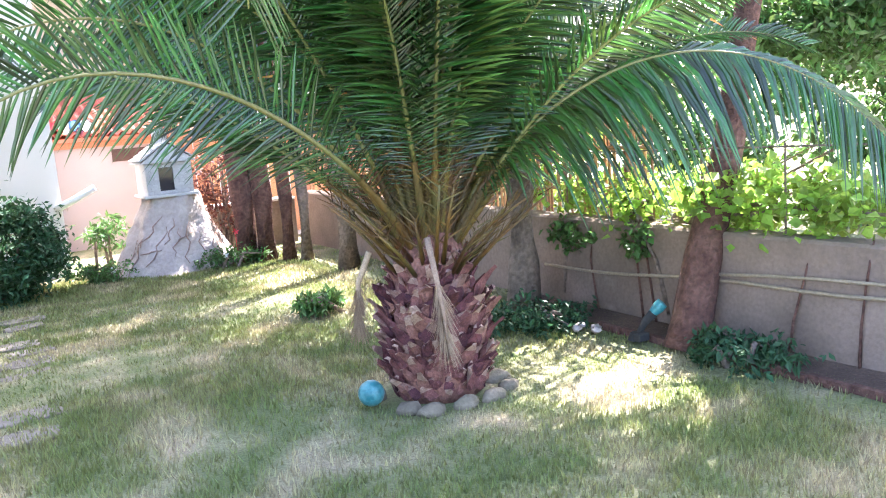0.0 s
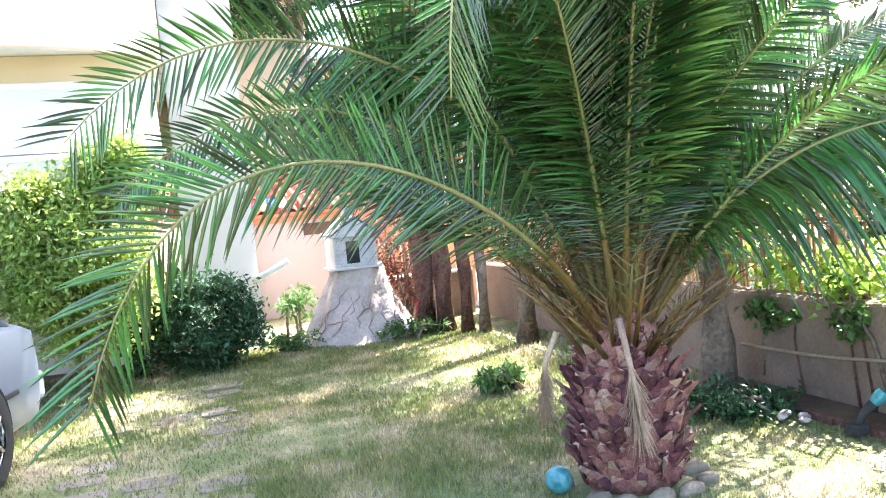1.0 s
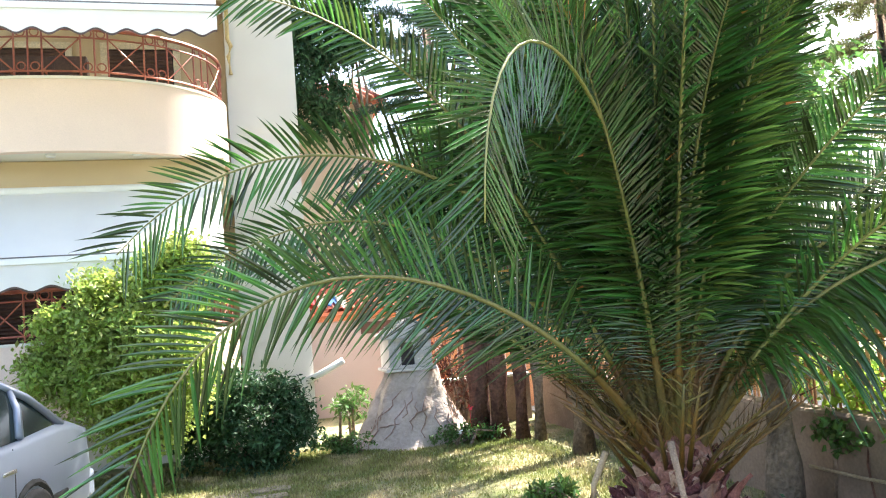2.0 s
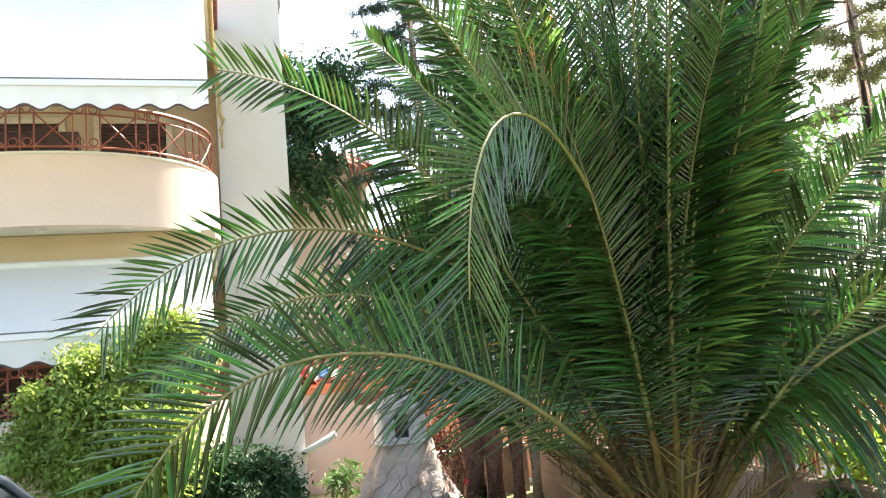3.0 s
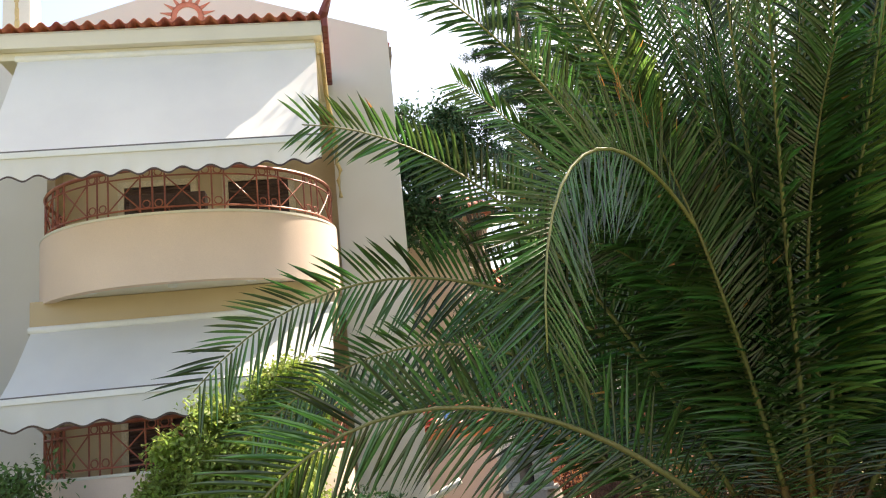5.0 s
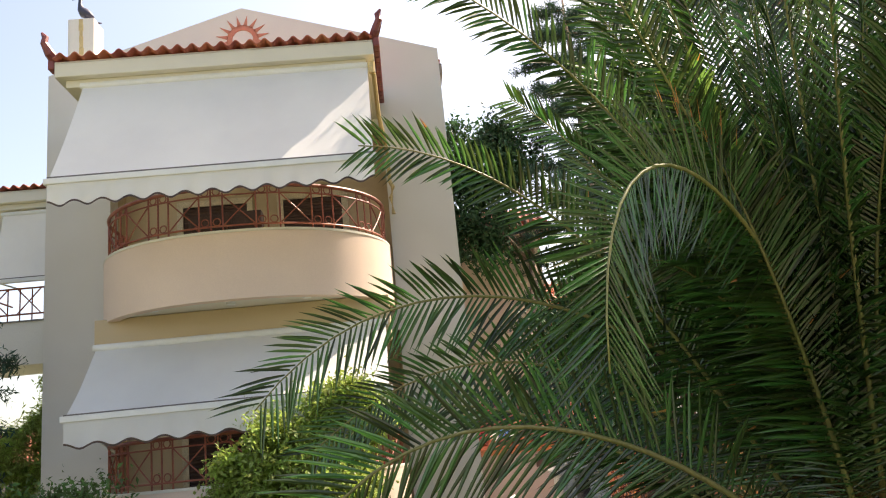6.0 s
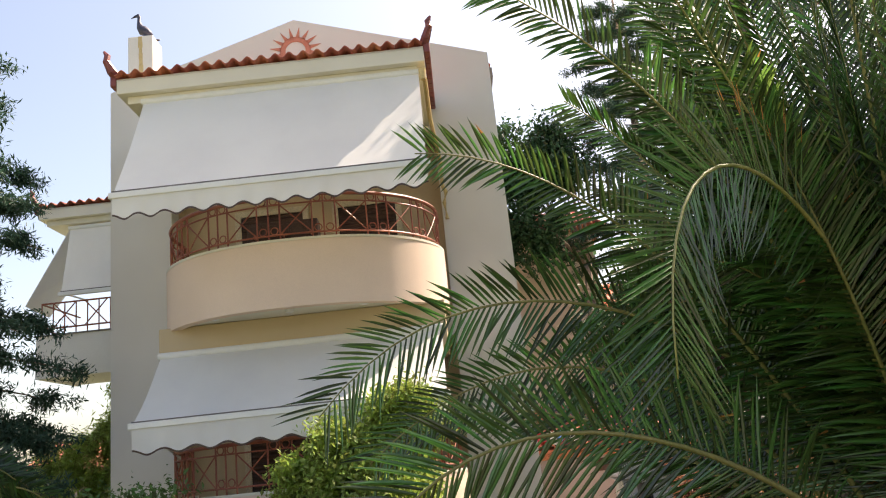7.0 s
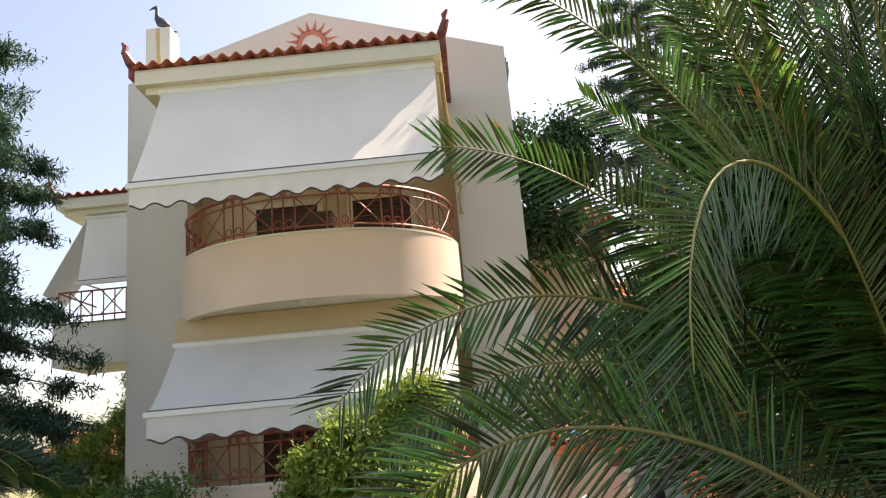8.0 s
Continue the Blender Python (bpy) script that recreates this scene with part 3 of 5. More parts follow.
# setback wing with its own balcony
bm = bmesh.new()
box(bm, -5.7, -4.16, 18.3, 18.6, -0.1, 6.8)
box(bm, -5.7, -5.45, 18.6, 22, -0.1, 6.8)
part("wing_wall", bm, "plaster", house)
canopy(house, -6.55, -4.16, 16.9, 18.3, 6.86, 0.14, "wing_canopy")
bm = bmesh.new()
box(bm, -6.42, -4.16, 16.95, 18.3, 3.82, 3.97)
wing = part("wing_balcony", bm, "plaster", house, "plastered side balcony with iron railing")
bm = bmesh.new()
box(bm, -6.42, -4.16, 16.85, 16.948, 3.80, 4.52)
box(bm, -6.52, -6.422, 16.85, 18.3, 3.80, 4.52)
part("parapet", bm, "plaster", wing)
bm = bmesh.new()
box(bm, -6.54, -4.16, 16.83, 16.96, 4.52, 4.545)
box(bm, -6.535, -6.41, 16.96, 18.3, 4.52, 4.545)
part("edging", bm, "blackedge", wing)
bm = bmesh.new()
for z in (5.10, 4.66):
    bar(bm, (-6.45, 16.9, z), (-4.16, 16.9, z), 0.016)
    bar(bm, (-6.45, 16.9, z), (-6.45, 18.3, z), 0.016)
rail2 = part("railing", bm, "rail", wing, "rust red wrought iron railing")
for k in range(11):
    bm = bmesh.new()
    x = -6.45 + 0.2 * k
    bar(bm, (x, 16.9, 4.545), (x, 16.9, 5.10))
    part("upright", bm, "rail", rail2)
for k in range(4):
    bm = bmesh.new()
    x = -6.25 + 0.55 * k
    bar(bm, (x, 16.9, 4.66), (x + 0.4, 16.9, 5.10))
    bar(bm, (x + 0.4, 16.905, 4.66), (x, 16.905, 5.10))
    part("cross_bar", bm, "rail", rail2)
awning(house, -6.05, -4.2, (17.05, 6.46), (16.75, 5.22), 0.02, 6, 3)
bm = bmesh.new()
ngon_prism(bm, [(-6.1, 17.1, 6.45), (-6.1, 18.2, 6.3), (-6.9, 18.0, 5.1), (-6.75, 16.9, 5.1)], (0.02, 0.01, 0.012))
part("side_awning", bm, "awning", house, "white side awning let down")

# stork figure on the chimney
bm = bmesh.new()
tube(bm, [(-3.710, 14.95, 8.900), (-3.770, 14.95, 8.940), (-3.860, 14.95, 9.000), (-3.910, 14.95, 9.070), (-3.925, 14.95, 9.160), (-3.920, 14.95, 9.240), (-3.935, 14.95, 9.280), (-3.990, 14.95, 9.270), (-4.050, 14.95, 9.240)],
     [0.02, 0.06, 0.085, 0.055, 0.03, 0.03, 0.035, 0.018, 0.006], 10)
tube(bm, [(-3.830, 14.95, 8.960), (-3.790, 14.95, 8.840), (-3.750, 14.95, 8.795)], [0.05, 0.03, 0.035], 8)
tube(bm, [(-3.850, 14.95, 8.840), (-3.730, 14.95, 8.815), (-3.590, 14.95, 8.800)], [0.02, 0.03, 0.012], 8)
solid("bird_figure", bm, "bronze", "dark long-necked bird figure on the chimney", "figurine", smooth=True)

# ---- the palm ----
PX, PY = 2.80, 7.25
palm = thing("palm_tree", (PX, PY, 0), "young date palm with stubby brown trunk and arching green fronds", "palm tree")


def palm_trunk():
    bm = bmesh.new()
    tube(bm, [(PX, PY, -0.05), (PX, PY, 0.2), (PX, PY, 0.5), (PX, PY, 0.8), (PX, PY, 0.98)], [0.265, 0.27, 0.26, 0.225, 0.15], 20, wobble=0.12)
    part("trunk", bm, "boot", palm, "squat trunk wrapped in old leaf bases", True)


palm_trunk()


def boot_mesh(rs, cut):
    """One old leaf base: a thick curved scale with a torn, paler end."""
    bm = bmesh.new()
    prof = [(0.0, 0.072, 0.026), (0.06, 0.076, 0.026), (0.12, 0.056, 0.018), (0.16 + 0.07 * rs.random(), 0.022, 0.008)]
    rings = []
    for h, w, t in prof:
        bend = 0.20 * h + 1.7 * h * h
        j = lambda s=0.016: rs.uniform(-s, s)
        rings.append([bm.verts.new((-w + j(), bend + j(), h + j())), bm.verts.new((0 + j(), bend - t + j(), h + j())), bm.verts.new((w + j(), bend + j(), h + j())), bm.verts.new((w * 0.5, bend + t + j(), h)), bm.verts.new((-w * 0.5, bend + t + j(), h))])
    for a, b in zip(rings, rings[1:]):
        for k in range(5):
            bm.faces.new((a[k], a[(k + 1) % 5], b[(k + 1) % 5], b[k]))
    f = bm.faces.new(rings[-1])
    f.material_index = 1
    if cut:
        for q in bm.faces:
            if q.calc_center_median().z > 0.12 and rs.random() < 0.6:
                q.material_index = 1
    bmesh.ops.recalc_face_normals(bm, faces=bm.faces[:])
    return mesh_of("leaf_base", bm, ["boot", "bootcut"])


def palm_boots():
    rs = random.Random(7)
    kinds = [boot_mesh(rs, k % 2 == 0) for k in range(9)]
    n = 300
    for i in range(n):
        u = i / (n - 1)
        z = -0.02 + 0.82 * u
        ang = i * 2.39996
        rad = 0.248 + 0.035 * math.sin(math.pi * min(1, u * 1.25)) - 0.09 * max(0, u - 0.72) / 0.28
        ob = new("leaf_base", kinds[rs.randrange(len(kinds))])
        attach(ob, palm)
        s = rs.uniform(0.48, 0.86)
        ob.matrix_basis = pose(PX + rad * math.cos(ang), PY + rad * math.sin(ang), z + rs.uniform(-0.02, 0.02), rs.uniform(-18, 16), rs.uniform(-38, 38), math.degrees(ang) - 90 + rs.uniform(-12, 12)) @ Matrix.Diagonal((s, s, s, 1))


palm_boots()


def frond(azimuth, r1, z1, r2, z2, r3, z3, leaf=0.42, mat="frond", twist=0.0, sway=0.0, lift=0.22, pairs=104, dry=0.0, seed=0, r0=0.10, z0=0.80, droop=0.10, splay=66, close=24, width=0.0078, single=False, dryv=(0.0, 1.0), tip=0.0, curl=0.0):
    """One frond in an upright plane: midrib on a cubic curve out to (r3, z3), with two ranks of folded leaflets."""
    rs = np.random.RandomState(seed + 11)
    a = radians(azimuth)
    out, side = np.array([math.cos(a), math.sin(a), 0]), np.array([-math.sin(a), math.cos(a), 0])
    base = np.array([PX, PY, 0.0])
    ctrl = [np.array(p) for p in ((r0, z0), (r1, z1), (r2, z2), (r3, z3))]

    def spine(u):
        r, z = bezier(ctrl, u)
        return base + out * r + np.array([0, 0, z]) + side * sway * u * u

    us = np.linspace(0, 1, 26)
    pts = [spine(u) for u in us]
    bm = bmesh.new()
    tube(bm, pts[:6], [0.027 * (1 - 1.9 * u) + 0.003 for u in us[:6]], 6, False)
    rib = part("frond", bm, "petiole", palm, "arching palm frond", True)
    bm = bmesh.new()
    tube(bm, pts[5:], [0.016 * (1 - u) ** 1.2 + 0.003 for u in us[5:]], 6)
    part("midrib", bm, "rachis", rib, "", True)
    verts, faces, mats = [], [], []
    tw = radians(twist)

    def frame_at(u):
        t = spine(min(u + 0.01, 1.0)) - spine(max(u - 0.01, 0.0))
        t /= np.linalg.norm(t)
        n = np.cross(side, t)
        n /= np.linalg.norm(n)
        if n[2] < 0 and abs(t[2]) < 0.8:
            n = -n
        s = np.cross(t, n)
        k = min(1.0, max(0.0, (u - 0.05) / 0.4))
        k = tw * k * k * (3 - 2 * k) + radians(curl) * max(0.0, (u - 0.5) / 0.5)
        c, d = math.cos(k), math.sin(k)
        return t, c * n + d * s, c * s - d * n

    lastn = None
    for k in range(pairs):
        u = 0.15 + 0.845 * (k + 0.5) / pairs
        t, n, s = frame_at(u)
        if lastn is not None and np.dot(n, lastn) < 0:
            n, s = -n, -s
        lastn = n
        v = (u - 0.15) / 0.845
        prof = (0.40 + 0.60 * math.sin(math.pi * min(1.0, v * 1.15 + 0.12) ** 0.8)) if v < 0.85 else (0.40 + 0.60 * math.sin(math.pi * min(1.0, 0.85 * 1.15 + 0.12) ** 0.8)) * (1 - 0.35 * (v - 0.85) / 0.15) + 0.12
        prof = max(0.28, prof, tip * (1.15 - 0.45 * v)) * min(1.0, 0.30 + v / 0.28)
        for sgn in (-1, 1):
            ln = leaf * prof * rs.uniform(0.85, 1.1)
            ang = radians(splay - close * v + rs.uniform(-7, 7))
            rise = lift + rs.uniform(-0.22, 0.28) * (1.25 - v)
            d = t * math.cos(ang) + s * sgn * math.sin(ang) + n * rise
            d /= np.linalg.norm(d)
            p0 = spine(u) + s * sgn * 0.006
            w = width * (0.7 + 0.5 * math.sin(math.pi * (0.15 + 0.7 * v))) * min(1.0, 0.45 + v / 0.35) * rs.uniform(0.85, 1.15)
            across = np.cross(d, n)
            across /= np.linalg.norm(across)
            fold = np.cross(across, d)
            i0 = len(verts)
            g = np.array([0, 0, -1.0])
            for q, ww in ((0.0, 0.55), (0.35, 1.0), (0.72, 0.72)):
                c = p0 + d * ln * q + g * droop * ln * q * q
                verts += [c + across * w * ww + fold * w * 0.55 * ww, c, c - across * w * ww + fold * w * 0.55 * ww]
            verts.append(p0 + d * ln + g * droop * ln)
            for j in (0, 3):
                faces += [(i0 + j, i0 + j + 1, i0 + j + 4, i0 + j + 3), (i0 + j + 1, i0 + j + 2, i0 + j + 5, i0 + j + 4)]
                mats += [0, 0]
            faces += [(i0 + 6, i0 + 7, i0 + 9), (i0 + 7, i0 + 8, i0 + 9)]
            dr = 1 if rs.rand() < dry and dryv[0] <= v <= dryv[1] and (sgn > 0 or dryv[0] == 0) else 0
            mats += [dr, dr]
    if single:
        for i in range(0, len(verts) // 10):
            me = bpy.data.meshes.new("leaflet")
            me.from_pydata([tuple(v) for v in verts[10 * i:10 * i + 10]], [], [tuple(k - 10 * i for k in f) for f in faces[6 * i:6 * i + 6]])
            me.materials.append(M[mat])
            me.materials.append(M["tipdry"])
            me.polygons.foreach_set("material_index", mats[6 * i:6 * i + 6])
            attach(new("leaflet", me), rib)
    else:
        me = bpy.data.meshes.new("foliage")
        me.from_pydata([tuple(v) for v in verts], [], faces)
        me.materials.append(M[mat])
        me.materials.append(M["tipdry"])
        me.polygons.foreach_set("material_index", mats)
        tagged(attach(new("foliage", me), rib), kind="stuff")
    # thorny lower stalk
    verts, faces = [], []
    for k in range(20):
        u = 0.04 + 0.16 * k / 20
        t, n, s = frame_at(u)
        for sgn in (-1, 1):
            d = t * 0.6 + s * sgn * 0.8 + n * rs.uniform(-0.35, 0.5)
            d /= np.linalg.norm(d)
            ln = 0.09 + 0.16 * k / 20 * rs.uniform(0.6, 1.3)
            p0 = spine(u)
            i0 = len(verts)
            verts += [p0 + t * 0.004, p0 - t * 0.004, p0 + n * 0.004, p0 + d * ln]
            faces += [(i0, i0 + 1, i0 + 3), (i0 + 1, i0 + 2, i0 + 3), (i0 + 2, i0, i0 + 3)]
    me = bpy.data.meshes.new("stalk_edge")
    me.from_pydata([tuple(v) for v in verts], [], faces)
    me.materials.append(M["petiole"])
    tagged(attach(new("stalk_edge", me), rib), kind="stuff")
    return rib


# the fronds that stand out, each with its own arc
frond(186, 0.24, 2.17, 1.88, 3.11, 2.78, 2.08, leaf=0.47, tip=0.7, width=0.0068, seed=1, pairs=104, twist=78)
frond(202, 0.66, 1.77, 2.52, 2.56, 2.93, 1.09, leaf=0.46, width=0.0074, seed=2, pairs=100, tip=0.85, lift=0.10, twist=80)
frond(176, 0.67, 1.92, 1.55, 2.74, 2.62, 1.86, leaf=0.42, tip=0.7, width=0.0068, seed=3, pairs=96, twist=75)
frond(227.5, -0.15, 2.75, 2.15, 3.38, 2.30, 2.00, leaf=0.40, width=0.0052, seed=4, pairs=150, lift=-0.05, dry=0.75, droop=0.03, tip=1.0, twist=80, curl=28, splay=74, close=30, single=True, dryv=(0.40, 0.58))
frond(190, 0.46, 1.64, 1.15, 3.21, 2.26, 3.22, leaf=0.48, seed=5, pairs=96, dry=0.03, twist=80)
frond(212, 0.35, 2.00, 1.00, 3.30, 2.20, 3.56, leaf=0.54, seed=6, pairs=112, twist=80)
frond(304, 0.20, 1.80, 0.60, 2.60, 0.95, 3.45, leaf=0.46, seed=7, twist=70)
frond(302, 0.20, 1.80, 0.77, 2.25, 1.60, 2.95, leaf=0.46, seed=8, twist=-70)
frond(310, 0.54, 1.78, 1.70, 2.41, 2.52, 1.28, leaf=0.58, width=0.0112, seed=9, pairs=130, droop=0.75, lift=-0.15, twist=45)
frond(347, 0.33, 1.65, 1.10, 1.70, 2.10, 1.78, leaf=0.44, seed=10, twist=-75)
frond(228, 0.12, 1.90, 0.45, 2.90, 0.80, 3.75, leaf=0.46, seed=12, twist=-75)
frond(252, 0.15, 1.95, 0.60, 2.95, 1.10, 3.80, leaf=0.46, seed=13, twist=80)
frond(212, 0.15, 1.95, 0.60, 3.10, 1.35, 4.10, leaf=0.48, seed=14, twist=-80)
# paler leaflet colour stands in for sun falling on this frond
frond(275, 0.25, 1.80, 0.79, 2.52, 1.35, 3.60, leaf=0.46, mat="frondyounglit", seed=15, twist=75)
frond(340, 0.30, 1.70, 1.15, 2.45, 2.10, 2.50, leaf=0.46, seed=18, twist=75)
frond(12, 0.35, 1.60, 1.20, 2.10, 2.20, 1.90, leaf=0.46, seed=19, twist=70)
frond(200, 0.10, 1.95, 0.30, 3.10, 0.62, 4.30, leaf=0.48, seed=22, twist=80)
frond(172, 0.10, 2.00, 0.36, 3.15, 0.80, 4.20, leaf=0.48, seed=23, twist=-80)
frond(150, 0.10, 2.00, 0.40, 3.20, 0.95, 4.30, leaf=0.48, seed=24, twist=70)
frond(120, 0.10, 2.00, 0.35, 3.30, 0.80, 4.60, leaf=0.48, seed=25, twist=80)
frond(226, 0.06, 1.95, 0.24, 3.00, 0.52, 4.45, leaf=0.48, seed=26, twist=-75)
frond(243, 0.10, 1.95, 0.40, 3.10, 0.78, 4.25, leaf=0.48, seed=27, twist=60)
frond(208, 0.16, 1.90, 0.62, 2.85, 1.25, 3.75, leaf=0.48, seed=28, twist=80)
frond(322, 0.30, 1.75, 1.30, 2.55, 2.70, 2.30, leaf=0.48, seed=41, twist=60)
# tall fronds over the far and right side of the crown
for k in range(38):
    az = 258 + 6.0 * k if k > 25 else 205 + 8.5 * k + (k * 37 % 11)
    f = 0.30 + 0.65 * ((k * 61) % 26) / 26
    if 290 < az % 360 < 350 and k % 2 or k in (8, 14, 16, 17):
        continue
    frond(az, 0.14 + 0.25 * f, 1.95, 0.35 + 0.75 * f, 3.15 - 0.25 * f, 0.55 + 1.75 * f, 4.55 - 1.05 * f, leaf=0.46, seed=300 + k, twist=(80, -80, 45, -60)[k % 4], pairs=86, sway=0.25 * math.sin(k * 2.3))
# upright fronds crowding the middle and the far side
for k in range(34):
    az = (k * 97.0) % 300 - 90
    f = 0.05 + 0.42 * ((k * 29) % 44) / 44
    frond(az, 0.12 + 0.20 * f, 1.85, 0.30 + 0.70 * f, 2.95 - 0.5 * f, 0.45 + 1.35 * f, 4.30 - 1.5 * f, leaf=0.46, seed=500 + k, twist=(70, -80, 40, -60)[k % 4], pairs=80, sway=0.3 * math.sin(k * 1.7))
# the fuller heart of the crown
CROWN = random.Random(21)
OPEN = {5, 10, 18, 22, 23, 26, 27, 28, 30, 34, 35, 43}  # gaps on the house side and the wall side
for k in range(60):
    az = (k * 137.508 + 20) % 360
    q = k / 60
    length = CROWN.uniform(2.4, 3.1)
    el = radians(84 - 46 * q + CROWN.uniform(-5, 5))
    if 222 < az < 264 and q > 0.25 or 175 < az < 300 and q > 0.58:
        continue
    if 195 < az < 264 and q > 0.32:
        el = radians(CROWN.uniform(68, 80))
        length *= 0.85
    leaf_len, lean, turn = CROWN.uniform(0.36, 0.46), CROWN.uniform(-0.25, 0.25), CROWN.choice((-1, 1)) * CROWN.uniform(35, 90)
    if k in OPEN:
        continue
    r1, z1 = 0.1 + 0.35 * length * math.cos(el), 0.85 + 0.42 * length * math.sin(el)
    r2, z2 = 0.1 + 0.72 * length * math.cos(el) + 0.10 * length, 0.85 + 0.80 * length * math.sin(el) - 0.02 * length
    r3, z3 = r2 + 0.32 * length * (0.45 + 0.6 * q), z2 + length * (0.20 - 0.42 * q)
    frond(az, r1, z1, r2, z2, r3, z3, leaf=leaf_len, mat="frondyounglit" if q < 0.1 else "frond", seed=100 + k, pairs=92, sway=lean, twist=turn, dry=0.02)
# tall dark fronds that close the top of the crown
for k in range(18):
    az = 40 + 17 * k + 5 * math.sin(k * 2.7)
    f = ((k * 7) % 18) / 18
    if 205 < az < 300:
        az -= 180
    frond(az, 0.08 + 0.10 * f, 1.95, 0.22 + 0.30 * f, 3.20, 0.40 + 0.62 * f, 4.75 - 0.75 * f, leaf=0.48, seed=700 + k, twist=(75, -85, 50, -65)[k % 4], pairs=96, sway=0.22 * math.sin(k * 1.9))
# low brown stalks and short yellowing fronds round the neck
for k in range(26):
    az = (k * 137.508 + 70) % 360
    el = radians(CROWN.uniform(38, 68))
    ln = CROWN.uniform(0.35, 0.75)
    bm = bmesh.new()
    a = radians(az)
    p0 = Vector((PX + 0.2 * math.cos(a), PY + 0.2 * math.sin(a), CROWN.uniform(0.66, 0.84)))
    d = Vector((math.cos(a) * math.cos(el), math.sin(a) * math.cos(el), math.sin(el)))
    tube(bm, [p0, p0 + d * ln * 0.5, p0 + d * ln + Vector((0, 0, -0.05))], [0.017, 0.011, 0.005], 6)
    st = part("stalk", bm, "petiole", palm, "yellow brown leaf stalk", True)
    bm = bmesh.new()
    for j in range(14):
        s = ln * (0.25 + 0.75 * j / 14)
        p = p0 + d * s
        w = Vector((-math.sin(a), math.cos(a), 0)) * (1 if j % 2 else -1)
        e = p + d * 0.14 + w * CROWN.uniform(0.05, 0.16) + Vector((0, 0, CROWN.uniform(-0.05, 0.10)))
        v = [bm.verts.new(p + Vector((0, 0, 0.006))), bm.verts.new(p - Vector((0, 0, 0.006))), bm.verts.new(e), bm.verts.new(p + d * 0.012)]
        bm.faces.new((v[0], v[1], v[2]))
        bm.faces.new((v[3], v[0], v[2]))
    tagged(part("stalk_edge", bm, "petiole", st), kind="stuff")


def dead_frond(pts, w, name, label):
    """A withered frond hanging down, its leaflets collapsed into a brush of fibres."""
    bm = bmesh.new()
    tube(bm, pts, [0.020, 0.016, 0.012, 0.008][:len(pts)], 6)
    ob = part(name, bm, "fibre", palm, label, True)
    rs = random.Random(3)
    bm = bmesh.new()
    a, b = Vector(pts[1]), Vector(pts[-1])
    for k in range(220):
        p = a.lerp(b, rs.random() * 0.7)
        e = p + (b - a) * rs.uniform(0.35, 0.6) + Vector((rs.uniform(-w, w), rs.uniform(-w, w) * 0.6, 0))
        s = Vector((0.004, 0.002, 0))
        v = [bm.verts.new(p - s), bm.verts.new(p + s), bm.verts.new(e)]
        bm.faces.new(v)
    tagged(part("fibre_brush", bm, "fibre", ob), kind="stuff")


dead_frond([(2.56, 6.86, 1.00), (2.54, 6.76, 0.80), (2.55, 6.72, 0.58), (2.56, 6.73, 0.34)], 0.10, "dead_frond", "withered pale frond hanging on the trunk")
dead_frond([(2.42, 7.30, 0.90), (2.36, 7.36, 0.72), (2.35, 7.38, 0.55), (2.34, 7.38, 0.36)], 0.10, "dead_frond", "withered pale frond hanging beside the trunk")

# stones round the foot, and the ball
for k, ang in enumerate((214, 232, 262, 291, 318, 345, 160)):
    bm = bmesh.new()
    r = 0.40 + 0.03 * math.sin(k * 2.1)
    blob(bm, (PX + r * math.cos(radians(ang)), PY + r * math.sin(radians(ang)), 0.0), (0.085 + 0.02 * math.sin(k * 3), 0.06 + 0.015 * math.cos(k), 0.05), 0.5, 2, k)
    solid("stone", bm, "stone", "grey stone in the ring round the palm foot", "stone", "stones round the palm", smooth=True)
bm = bmesh.new()
bmesh.ops.create_uvsphere(bm, u_segments=28, v_segments=18, radius=0.078, matrix=Matrix.Translation((2.33, 7.255, 0.075)))
ball = solid("garden_ball", bm, "turquoise", "turquoise ball lying in the grass by the palm", "ball", smooth=True)

# ---- shrine on its rock ----
SHX, SHY = 2.78, 13.75


